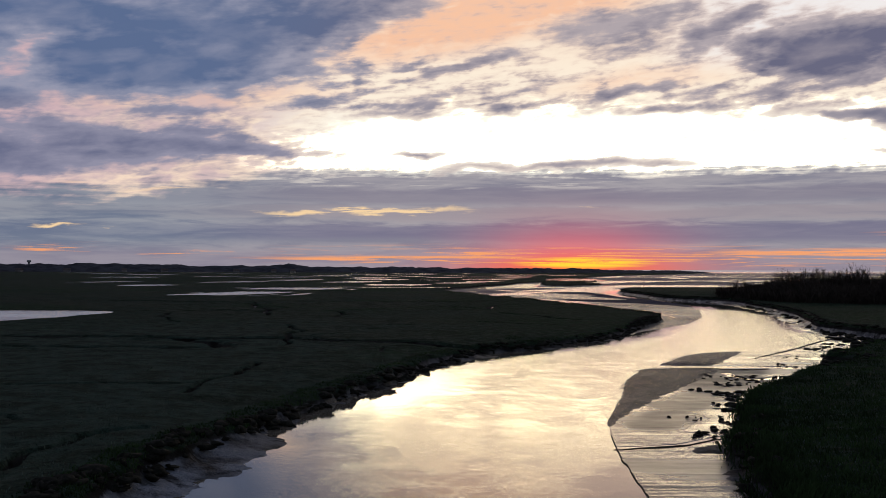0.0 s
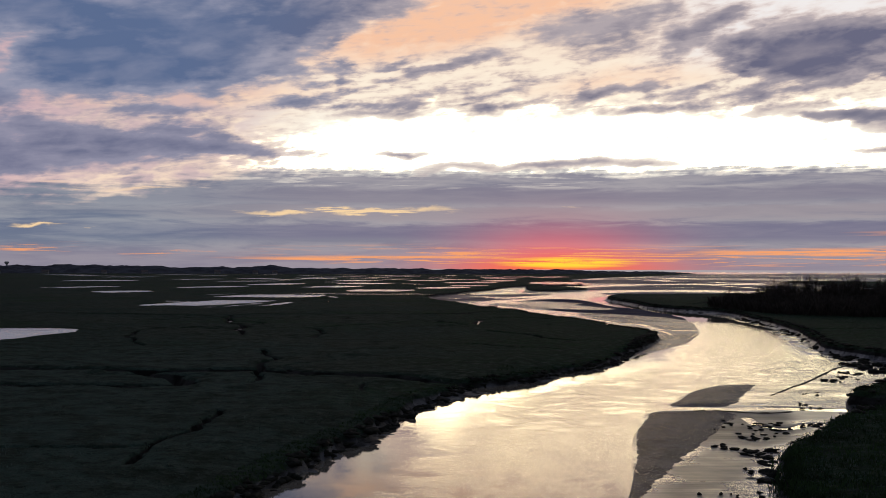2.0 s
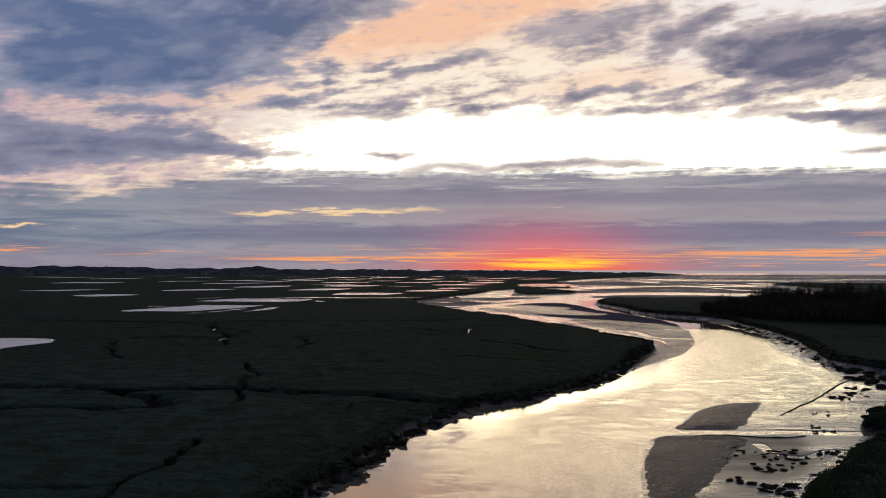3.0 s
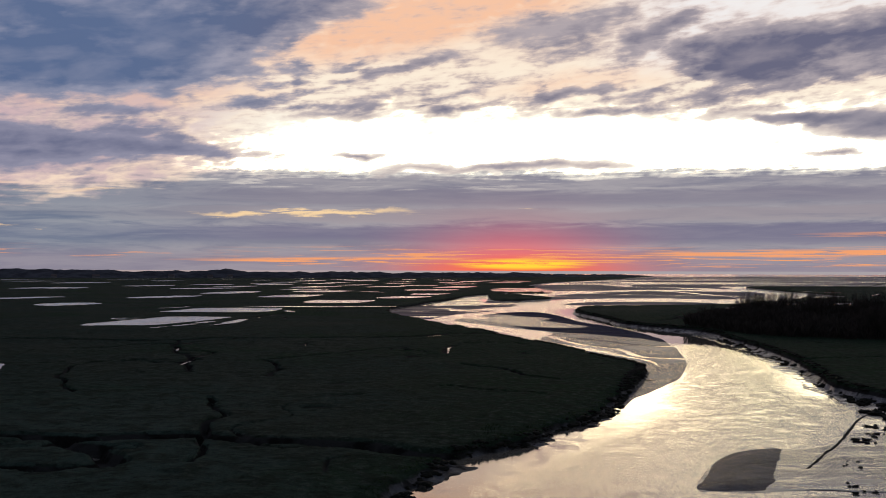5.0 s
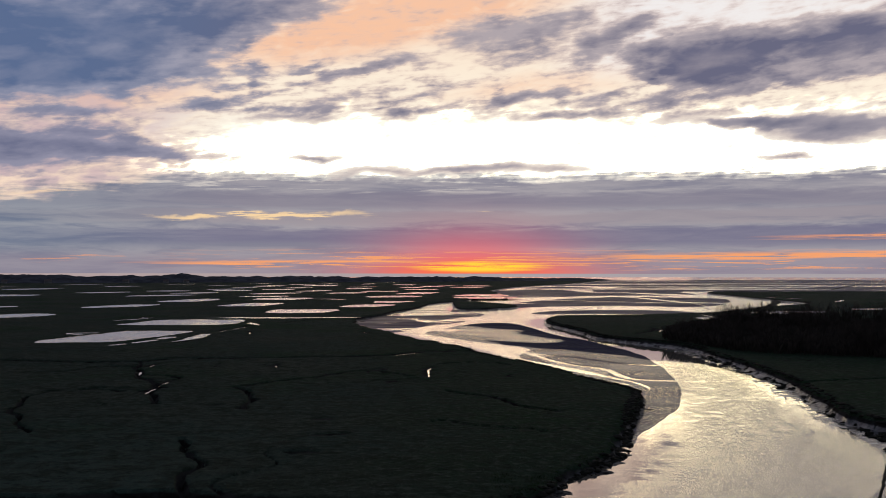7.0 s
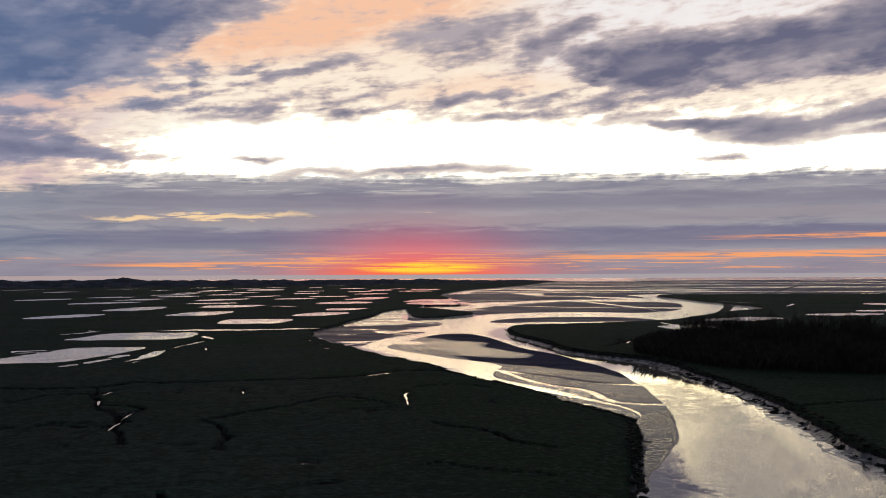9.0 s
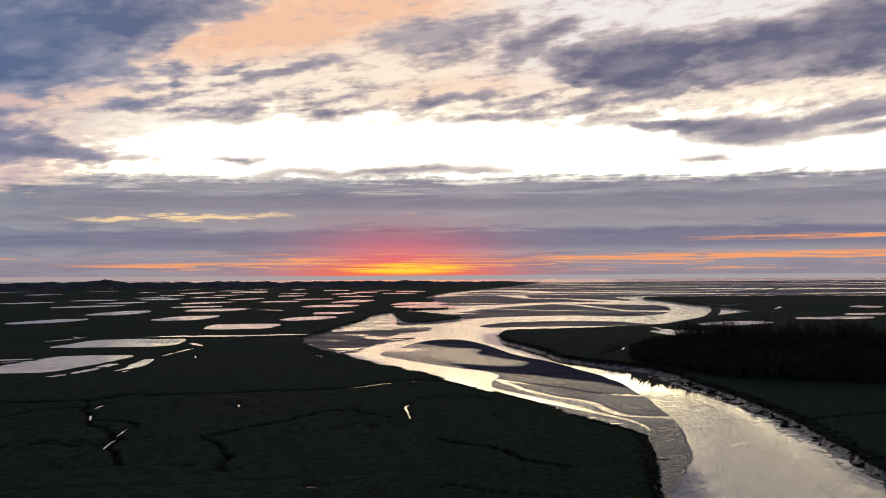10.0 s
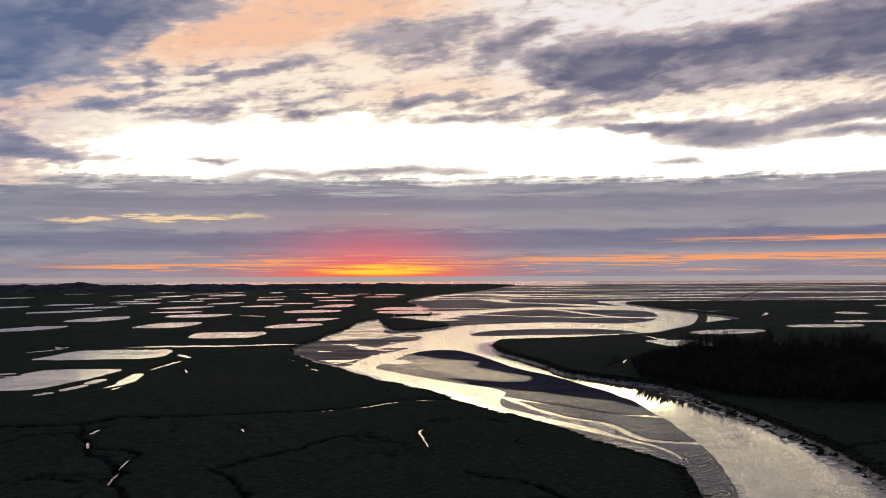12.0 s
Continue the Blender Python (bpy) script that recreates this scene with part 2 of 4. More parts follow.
    beam = w.math("MULTIPLY", w.blob(ray, 27.0, 0.98, 21.0, 0.27, 0.5, 1.9), w.ramp(thin, 0.4, 0.54))
    beam = w.math("ADD", beam, w.math("MULTIPLY", w.blob(ray, 31.5, 1.98, 9.5, 0.17, 0.3, 1.5), w.ramp(thin, 0.38, 0.52)))
    beam = w.math("ADD", beam, w.math("MULTIPLY", w.blob(ray, -2.5, 0.62, 9.5, 0.13, 0.4, 1.5), w.ramp(thin, 0.38, 0.52)))
    bars = w.math("ADD", bars, beam, clamp=True)
    hot = w.mix(w.ramp(glow, 0.0, 0.8), srgb(250, 164, 108), srgb(255, 180, 60, 1.05))
    col = w.mix(w.math("MULTIPLY", bars, 0.92), col, hot)
    core = w.math("MULTIPLY", w.blob(w.xyz(az, el), SUN_AZ + 0.3, 0.36, 4.4, 0.36, 0, 1.9), w.ramp(thin, 0.4, 0.52))
    col = w.mix(w.math("MINIMUM", core, 1.0), col, srgb(255, 206, 62, 1.1))

    # the open gap is far brighter than the film can hold
    shut = w.math("MAXIMUM", w.math("MAXIMUM", body, bank), w.math("MULTIPLY", veil, 0.8))
    lid = w.math("ADD", el, w.math("MULTIPLY", w.math("SUBTRACT", billow, 0.5), 2.4))
    lid = w.math("ADD", lid, w.math("MULTIPLY", w.math("SUBTRACT", fine, 0.5), 1.6))
    lid = w.math("ADD", lid, w.ramp(az, -1.0, -9.0, 0.0, 1.6))
    open_air = w.math("MULTIPLY", w.ramp(shut, 0.4, 0.0), w.math("MULTIPLY", w.ramp(el, 4.8, 5.8), w.ramp(lid, 9.4, 7.6)))
    open_air = w.math("MULTIPLY", open_air, w.math("MULTIPLY", w.ramp(az, -14.0, -3.5, 0.02, 1.0), w.ramp(az, 55.0, 34.0, 0.2, 1.0)))
    col = w.mix(w.math("POWER", open_air, 1.7), col, (5.7, 4.7, 2.8, 1))

    # the rest of the dome: dusk sky, darker away from the sunset
    dome = wt.nodes.new("ShaderNodeTexSky")
    dome.sky_type, dome.sun_disc = "NISHITA", False
    dome.sun_elevation, dome.sun_rotation = radians(1.0), radians(SUN_AZ)
    away = w.math("MAXIMUM", w.ramp(el, 18.0, 40.0), w.ramp(w.math("ABSOLUTE", w.math("SUBTRACT", az, SUN_AZ)), 42.0, 85.0))
    cover = w.mix(w.ramp(billow, 0.35, 0.65), srgb(78, 88, 116), srgb(122, 126, 148))
    cover = w.mix(0.08, cover, dome.outputs[0], "ADD")
    col = w.mix(away, col, cover)

    # open sea past the shore
    sea = w.mix(w.ramp(az, -12, 14), srgb(176, 158, 158), srgb(168, 160, 164))
    col = w.mix(w.ramp(el, 0.0, -0.04), col, sea)
    bg = wt.nodes.new("ShaderNodeBackground")
    w.put(bg.inputs[0], col)
    bg.inputs[1].default_value = 1.0
    out = wt.nodes.new("ShaderNodeOutputWorld")
    wt.links.new(bg.outputs[0], out.inputs[0])


sky()

sun_data = bpy.data.lights.new("sun", "SUN")
sun_data.energy, sun_data.angle, sun_data.color = 0.04, radians(24), (1.0, 0.55, 0.35)
sun = new("sun", sun_data)
sun.matrix_world = look((0, 0, 60), (-100 * math.sin(radians(SUN_AZ)), -100 * math.cos(radians(SUN_AZ)), 60 - 5))

# ---- materials ----
def material(name):
    m = bpy.data.materials.new(name)
    m.use_nodes = True
    t = m.node_tree
    b = t.nodes["Principled BSDF"]
    return m, Net(t), b, t.nodes.new("ShaderNodeTexCoord").outputs["Object"]


def bump(n, b, height, strength, distance):
    k = n.t.nodes.new("ShaderNodeBump")
    n.put(k.inputs["Height"], height)
    k.inputs["Strength"].default_value, k.inputs["Distance"].default_value = strength, distance
    n.put(b.inputs["Normal"], k.outputs[0])


def turf_material():
    m, n, b, p = material("salt_marsh_turf")
    x, y, z = n.split(p)
    wide = n.noise(p, 0.03, 4)
    mid = n.noise(p, 0.35, 5, 0.6)
    fine = n.noise(p, 3.0, 4, 0.65)
    shore = n.t.nodes.new("ShaderNodeAttribute")
    shore.attribute_name = "shore"
    sunk = n.t.nodes.new("ShaderNodeAttribute")
    sunk.attribute_name = "sunk"
    grain = n.noise(p, 9.0, 3, 0.7)
    grass = n.mix(n.ramp(wide, 0.38, 0.62), (0.019, 0.035, 0.025, 1), (0.029, 0.04, 0.028, 1))
    grass = n.mix(n.ramp(n.noise(p, 0.018, 3), 0.5, 0.66, 0, 0.8), grass, (0.011, 0.037, 0.012, 1))
    # darker green turf towards the point, paler turf upstream
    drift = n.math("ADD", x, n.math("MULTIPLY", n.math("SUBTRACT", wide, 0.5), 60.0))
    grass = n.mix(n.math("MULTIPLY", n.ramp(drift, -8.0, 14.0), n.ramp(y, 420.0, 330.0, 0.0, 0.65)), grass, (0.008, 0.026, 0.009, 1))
    grass = n.mix(n.math("MULTIPLY", n.ramp(drift, -6.0, -22.0), n.ramp(y, 190.0, 110.0, 0.0, 0.8)), grass, (0.034, 0.058, 0.046, 1))
    grass = n.mix(n.ramp(mid, 0.42, 0.62, 0, 0.75), grass, (0.013, 0.019, 0.012, 1))
    grass = n.mix(n.ramp(fine, 0.52, 0.72, 0, 0.6), grass, (0.048, 0.06, 0.045, 1))
    grass = n.mix(n.ramp(grain, 0.55, 0.4, 0, 0.6), grass, (0.008, 0.011, 0.007, 1))
    tuft = n.noise(p, 1.1, 5, 0.7)
    grass = n.mix(n.ramp(tuft, 0.52, 0.64, 0, 0.55), grass, (0.044, 0.058, 0.046, 1))
    grass = n.mix(n.ramp(tuft, 0.46, 0.36, 0, 0.7), grass, (0.006, 0.009, 0.006, 1))
    # bare soil below the rim, near black to paint in the creeks' shade
    soil_shade = n.ramp(n.math("ADD", n.math("ADD", z, sunk.outputs["Fac"]), n.math("MULTIPLY", n.math("SUBTRACT", fine, 0.5), 0.3)), -0.1, -0.3)
    grass = n.mix(soil_shade, grass, n.mix(n.ramp(mid, 0.4, 0.6), (0.007, 0.007, 0.006, 1), (0.024, 0.024, 0.022, 1)))
    # pale blue in the near left mud's base colour stands for reflected sky
    apron_sky = n.math("MULTIPLY", n.ramp(y, 58.0, 44.0), n.ramp(x, 0.0, -4.0))
    mud = n.mix(n.ramp(mid, 0.36, 0.6), (0.014, 0.014, 0.014, 1), n.mix(apron_sky, (0.075, 0.078, 0.082, 1), (0.15, 0.17, 0.2, 1)))
    slick = n.math("MULTIPLY", n.ramp(x, 36.0, 50.0), n.ramp(mid, 0.36, 0.5))
    low = n.ramp(n.math("ADD", n.math("SUBTRACT", z, n.math("ADD", n.ramp(y, 48.0, 75.0, 0.22, 0.06), n.math("ADD", n.ramp(x, 36.0, 50.0, 0.0, 0.34), n.ramp(x, 36.0, 30.0, 0.0, 0.26)))), n.math("MULTIPLY", n.math("SUBTRACT", fine, 0.5), 0.5)), -0.93, -1.1)
    low = n.math("MULTIPLY", low, n.math("MULTIPLY", shore.outputs["Fac"], n.ramp(n.noise(p, 0.5, 5, 0.7), 0.38, 0.5, 0.15, 1.0)))
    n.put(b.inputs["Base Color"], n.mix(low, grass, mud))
    n.put(b.inputs["Roughness"], n.math("SUBTRACT", 1.0, n.math("MULTIPLY", low, n.ramp(x, 30.0, 46.0, 0.4, 0.66))))
    n.put(b.inputs["Specular IOR Level"], n.math("ADD", n.math("ADD", 0.021, n.math("MULTIPLY", low, n.ramp(x, 30.0, 46.0, 0.04, 0.14))), n.math("MULTIPLY", low, n.math("MULTIPLY", slick, 0.42))))
    bump(n, b, n.math("ADD", n.math("ADD", fine, n.math("MULTIPLY", mid, 2.0)), n.math("MULTIPLY", grain, 0.5)), 0.8, 0.25)
    return m


def water_material(name, calm):
    m, n, b, p = material(name)
    x, y, z = n.split(p)
    rip = n.noise(n.xyz(n.math("MULTIPLY", x, 0.85), n.math("MULTIPLY", y, 0.7), 0), 3.2, 6, 0.74, 0.3)
    b.inputs["Base Color"].default_value = (0.13, 0.115, 0.09, 1)
    b.inputs["IOR"].default_value = 1.7 if calm else 1.88
    b.inputs["Specular IOR Level"].default_value = 0.85 if calm else 1.0
    b.inputs["Specular Tint"].default_value = (1.0, 0.93, 0.78, 1)
    if calm:
        gust = n.noise(n.xyz(n.math("MULTIPLY", x, 0.7), y), 0.06, 7, 0.66, 0.6)
        n.put(b.inputs["Roughness"], n.ramp(gust, 0.42, 0.62, 0.08, 0.16))
    else:
        # smooth reaches upstream and in the lee of the scrub, wind on the open tideway
        lee = n.ramp(n.vmath("DISTANCE", n.xyz(x, y), (74.0, 268.0, 0.0)).node.outputs["Value"], 14.0, 42.0, 0.06, 1.0)
        reach = n.t.nodes.new("ShaderNodeAttribute")
        reach.attribute_name = "open_water"
        lee = n.math("MULTIPLY", lee, n.ramp(reach.outputs["Fac"], 0, 1, 0.15, 1.0))
        open_reach = n.math("MULTIPLY", n.math("ADD", n.ramp(y, 30.0, 90.0, 0.095, 0.112), n.ramp(y, 300.0, 480.0, 0.0, 0.025)), n.math("MULTIPLY", lee, n.ramp(y, 1600.0, 3200.0, 1.0, 0.5)))
        gust = n.noise(n.xyz(n.math("MULTIPLY", x, 0.6), n.math("MULTIPLY", y, 0.6), 3.0), 0.6, 8, 0.72, 0.3)
        n.put(b.inputs["Roughness"], n.math("ADD", n.math("MULTIPLY", n.ramp(gust, 0.42, 0.6, 0.0, 0.025), lee), open_reach))
    chop = n.noise(n.xyz(n.math("ADD", n.math("MULTIPLY", x, 0.8), n.math("MULTIPLY", y, 0.25)), y, 5), 1.1, 6, 0.66, 0.3)
    h = n.math("ADD", rip, n.math("MULTIPLY", chop, n.ramp(y, 40.0, 120.0, 0.25, 1.2)))
    h = n.math("MULTIPLY", h, n.ramp(gust, 0.42, 0.6, 0.6, 1.3))
    if calm:
        h = n.math("MULTIPLY", h, 0.3)
    else:
        h = n.math("MULTIPLY", n.math("MULTIPLY", h, lee), n.math("MULTIPLY", n.ramp(y, 40.0, 120.0, 0.5, 1.0), n.math("MULTIPLY", n.math("ADD", n.ramp(y, 200.0, 280.0, 1.0, 0.5), n.ramp(y, 340.0, 560.0, 0.0, 0.3)), n.ramp(y, 900.0, 2600.0, 1.0, 0.0))))
    bump(n, b, h, 1.0, 0.022 if calm else 0.0115)
    return m


def mud_material(name, rippled, gloss, shine, grain=2.6, relief=0.05, drawn=0.5, speckle=0.0, tint=(1.0, 0.98, 1.12), ribs=0.0, sparse=0.5):
    """Wet mud or sand; drawn: how far its marks are drawn out across, speckle: glitter of single wet ripples."""
    m, n, b, p = material(name)
    x, y, z = n.split(p)
    zone = {}
    for key in ("dry", "film"):
        a = n.t.nodes.new("ShaderNodeAttribute")
        a.attribute_name = key
        zone[key] = a.outputs["Fac"]
    wide = n.noise(n.xyz(n.math("MULTIPLY", x, 0.4), y), 0.06, 5, 0.6)
    mid = n.noise(n.xyz(n.math("MULTIPLY", x, 2 * drawn), y), 0.8, 5, 0.6)
    rip = n.noise(n.xyz(x, n.math("MULTIPLY", y, 0.4)), grain, 4, 0.72)
    dark, pale = tuple(0.015 * c for c in tint) + (1,), tuple(0.036 * c for c in tint) + (1,)
    n.put(b.inputs["Base Color"], n.mix(n.ramp(mid, 0.35, 0.65), dark, pale))
    crest = n.ramp(n.noise(n.xyz(x, n.math("MULTIPLY", y, 0.4), 6.0), 1.7, 5, 0.66, 0.0), 0.46, 0.6)
    gloss_film = n.math("MULTIPLY", zone["film"], crest) if speckle else zone["film"]
    spot = n.math("MULTIPLY", n.ramp(rip, sparse, sparse + 0.08), n.ramp(wide, 0.4, 0.56, 0.35, 1.0))
    spot = n.math("MULTIPLY", spot, n.math("SUBTRACT", 1.0, zone["dry"], clamp=True))
    rough = n.math("ADD", n.math("MULTIPLY", zone["dry"], 0.3 if speckle else 0.16), n.ramp(wide, 0.38, 0.62, gloss, gloss + 0.2))
    rough = n.math("ADD", rough, n.math("MULTIPLY", mid, 0.1))
    n.put(b.inputs["Roughness"], n.math("MULTIPLY", rough, n.math("SUBTRACT", 1.0, n.math("MULTIPLY", n.math("MAXIMUM", spot, gloss_film), 0.75 if speckle else 0.0))))
    wet = n.ramp(n.noise(n.xyz(n.math("MULTIPLY", x, drawn), y), 0.05, 7, 0.66), 0.4, 0.62, shine * 0.3, shine * 1.6)
    wet = n.math("MULTIPLY", wet, n.ramp(zone["dry"], 0, 1, 1.0, 0.25))
    wet = n.math("ADD", wet, n.math("MULTIPLY", gloss_film, n.math("MULTIPLY", n.ramp(n.noise(n.xyz(n.math("MULTIPLY", x, 0.3), y), 0.16, 8, 0.7), 0.42, 0.6, 0.0, 0.45), n.ramp(rip, 0.4, 0.58, 0.12, 1.0))))
    n.put(b.inputs["Specular IOR Level"], n.math("ADD", wet, n.math("MULTIPLY", spot, speckle)))
    height = n.math("ADD", n.math("MULTIPLY", rip, rippled), mid)
    if ribs:
        # low ribs left across the slope by the ebb
        rib = n.noise(n.xyz(n.math("MULTIPLY", x, 0.12), n.math("MULTIPLY", y, 1.9), 8.0), 1.0, 3, 0.5, 0.4)
        where = n.ramp(n.noise(n.xyz(n.math("MULTIPLY", x, 0.3), y, 2.0), 0.14, 4, 0.55), 0.4, 0.6, 0.15, 1.0)
        height = n.math("ADD", height, n.math("MULTIPLY", n.math("MULTIPLY", rib, where), ribs / relief))
    bump(n, b, height, 0.9, relief)
    return m


def plain_material(name, dark, light, scale, rough, spec=0.2):
    m, n, b, p = material(name)
    g = n.noise(p, scale, 5, 0.6)
    n.put(b.inputs["Base Color"], n.mix(n.ramp(g, 0.35, 0.65), (*dark, 1), (*light, 1)))
    b.inputs["Roughness"].default_value, b.inputs["Specular IOR Level"].default_value = rough, spec
    bump(n, b, g, 0.5, 0.4 / scale)
    return m


TURF = turf_material()
RIVER = water_material("silty_river_water", False)
STILL = water_material("still_pond_water", True)
MUD = mud_material("wet_estuary_mud", 0.02, 0.08, 0.24, 2.6, 0.012, 0.1)
SLICK = mud_material("slick_wet_mud", 0.02, 0.05, 0.4, 2.6, 0.014, 0.1, ribs=0.05)
SAND = mud_material("wet_rippled_sand", 0.8, 0.33, 0.03, 3.6, 0.026, 0.5, 0.45, (0.62, 0.76, 1.9))
PEBBLE = mud_material("wet_pebbly_sand", 0.7, 0.34, 0.012, 10.5, 0.016, 0.5, 1.6, (0.8, 0.85, 1.3), sparse=0.55)
# violet tint in the base colour stands for the mauve sky it mirrors
FLAT = mud_material("far_wet_sand_sky_tint", 0.5, 0.42, 0.035, 0.6, 0.03, 0.12, 0.0, (1.4, 1.15, 2.5))
CLOD = plain_material("seaweed_covered_mud", (0.006, 0.007, 0.005), (0.018, 0.018, 0.014), 6.0, 0.9, 0.05)
BLADE = plain_material("dry_marsh_grass", (0.042, 0.064, 0.05), (0.078, 0.104, 0.084), 0.8, 0.95, 0.05)
RANK = plain_material("rank_dark_grass", (0.016, 0.027, 0.012), (0.03, 0.056, 0.02), 0.15, 0.95, 0.03)
TWIG = plain_material("bare_willow_twigs", (0.02, 0.017, 0.014), (0.046, 0.038, 0.031), 0.5, 0.95, 0.05)
# the dune woods' bluish grey has distance haze put into the colour
DUNE = plain_material("wooded_dune_haze", (0.03, 0.032, 0.038), (0.06, 0.062, 0.072), 0.05, 1.0, 0.02)
RENDER = plain_material("pale_house_wall", (0.1, 0.1, 0.1), (0.17, 0.165, 0.16), 0.6, 0.9)
TILE = plain_material("dark_roof_tile", (0.05, 0.04, 0.04), (0.09, 0.07, 0.06), 1.0, 0.8)
CONCRETE = plain_material("weathered_concrete", (0.2, 0.2, 0.2), (0.32, 0.32, 0.31), 0.4, 0.9)


# ---- shapes: noise, curves and distances over the plan ----
def lattice(ix, iy, seed):
    h = (ix.astype(np.int64) * 374761393 + iy.astype(np.int64) * 668265263 + seed * 982451653) & 0x7FFFFFFF
    h = ((h ^ (h >> 13)) * 1274126177) & 0x7FFFFFFF
    return ((h ^ (h >> 16)) & 0xFFFF) / 65535.0


def value_noise(x, y, seed=0):
    ix, iy = np.floor(x), np.floor(y)
    u, v = x - ix, y - iy
    u, v = u * u * u * (u * (6 * u - 15) + 10), v * v * v * (v * (6 * v - 15) + 10)
    a, b = lattice(ix, iy, seed), lattice(ix + 1, iy, seed)
    c, d = lattice(ix, iy + 1, seed), lattice(ix + 1, iy + 1, seed)
    return (a * (1 - u) + b * u) * (1 - v) + (c * (1 - u) + d * u) * v


def fbm(x, y, size, octaves=4, seed=0, gain=0.5):
    """Noise from -1 to 1 with features of that size in metres."""
    total, amp, norm = 0.0, 1.0, 0.0
    for k in range(octaves):
        s = 2.0 ** k / size
        total = total + amp * (2 * value_noise(x * s + 17.3 * k, y * s - 9.1 * k, seed + k) - 1)
        norm, amp = norm + amp, amp * gain
    return total / norm


def step(a, lo, hi):
    q = np.clip((a - lo) / (hi - lo), 0, 1)
    return q * q * (3 - 2 * q)


def curve(points, closed=False, n=6):
    """A smooth line through control points."""
    p = np.array(points, float)
    if closed:
        q = np.concatenate([p[-1:], p, p[:2]])
    else:
        q = np.concatenate([2 * p[:1] - p[1:2], p, 2 * p[-1:] - p[-2:-1]])
    out = []
    for a, b, c, d in zip(q[:-3], q[1:-2], q[2:-1], q[3:]):
        for s in np.arange(n) / n:
            out.append(0.5 * (2 * b + (c - a) * s + (2 * a - 5 * b + 4 * c - d) * s * s + (3 * b - a - 3 * c + d) * s ** 3))
    if not closed:
        out.append(p[-1])
    return np.array(out)


def near_line(x, y, line, reach):
    """Distance to a line; far points get reach."""
    out = np.full(x.shape, float(reach))
    lo, hi = line.min(0) - reach, line.max(0) + reach
    idx = np.nonzero((x > lo[0]) & (x < hi[0]) & (y > lo[1]) & (y < hi[1]))[0]
    if len(idx) == 0:
        return out
    px, py, best = x[idx], y[idx], np.full(len(idx), float(reach) ** 2)
    for (ax, ay), (bx, by) in zip(line[:-1], line[1:]):
        ex, ey = bx - ax, by - ay
        k = np.clip(((px - ax) * ex + (py - ay) * ey) / (ex * ex + ey * ey + 1e-9), 0, 1)
        best = np.minimum(best, (px - ax - k * ex) ** 2 + (py - ay - k * ey) ** 2)
    out[idx] = np.sqrt(best)
    return out


def inside(x, y, ring, reach=40.0):
    """Signed distance to a closed line, positive within, cut off at reach."""
    odd = np.zeros(x.shape, bool)
    lo, hi = ring.min(0), ring.max(0)
    idx = np.nonzero((x > lo[0]) & (x < hi[0]) & (y > lo[1]) & (y < hi[1]))[0]
    px, py, o = x[idx], y[idx], np.zeros(len(idx), bool)
    for (ax, ay), (bx, by) in zip(ring, np.roll(ring, -1, 0)):
        if ay != by:
            o ^= ((ay > py) != (by > py)) & (px < (bx - ax) * (py - ay) / (by - ay) + ax)
    odd[idx] = o
    d = near_line(x, y, np.concatenate([ring, ring[:1]]), reach)
    return np.where(odd, d, -d)


def link_mesh(name, verts, faces, mat, parent=None, smooth=True):
    me = bpy.data.meshes.new(name)
    verts, faces = np.asarray(verts, np.float32), np.asarray(faces, np.int32)
    k = faces.shape[1]
    me.vertices.add(len(verts))
    me.vertices.foreach_set("co", verts.ravel())
    me.loops.add(faces.size)
    me.loops.foreach_set("vertex_index", faces.ravel())
    me.polygons.add(len(faces))
    me.polygons.foreach_set("loop_start", np.arange(0, faces.size, k, dtype=np.int32))
    me.polygons.foreach_set("use_smooth", np.full(len(faces), smooth))
    me.update(calc_edges=True)
    me.materials.append(mat)
    ob = new(name, me)
    ob.parent = parent
    return ob


def fan(radii, angles):
    """A polar sheet round the camera's start: points and quads."""
    a, r = np.meshgrid(np.radians(angles), radii)
    x, y = (r * np.sin(a)).ravel(), (r * np.cos(a)).ravel() - 5.0
    n, c = len(radii), len(angles)
    i = (np.arange(n - 1)[:, None] * c + np.arange(c - 1)[None]).ravel()
    return x, y, np.stack([i, i + 1, i + c + 1, i + c], 1)


# ---- the plan ----
WATER_Z, POND_Z = -1.2, -0.1
LEFT_BANK = [(-100, -600), (-100, -300), (-75, -160), (-38, -90), (-22, -40), (-17, -8), (-14.8, 18), (-13.6, 34), (-12.7, 40.5), (-11.8, 46),
             (-11.4, 51), (-10.3, 55), (-9.5, 60), (-7.9, 67), (-5.7, 75.7), (-3.4, 84.6), (0.2, 97.8), (3.6, 108), (6.0, 113.5), (9, 116), (12.2, 119.5),
             (15.7, 126), (19.8, 132), (23.6, 138), (28.2, 150.6), (32.4, 163.8), (37.0, 177), (39.4, 185), (38.5, 191), (36.7, 202), (35.6, 215.7),
             (32.6, 234), (28.2, 248), (25.8, 260), (25.6, 268), (22.7, 286), (18.2, 300), (14, 322), (11, 339), (7, 357), (1.5, 387), (1, 413)]
FAR_LEFT = [(2, 436), (6, 452), (14, 474), (21, 515), (35, 563), (53, 645), (78, 698), (97, 802), (137, 943), (158, 1111), (247, 1419), (433, 1888),
            (624, 2464), (760, 2900), (600, 3200), (-600, 3300), (-2000, 3400), (-7000, 3500), (-7000, 7000), (7000, 7000), (7000, 900), (2500, 930)]
FAR_RIGHT = [(1200, 950), (614, 970), (529, 1001), (441, 1008), (352, 992), (311, 818), (294, 716), (286, 654), (272, 613), (242, 582), (221, 560),
             (188, 515), (164, 485), (144, 473), (114, 460), (89, 455), (79, 436)]
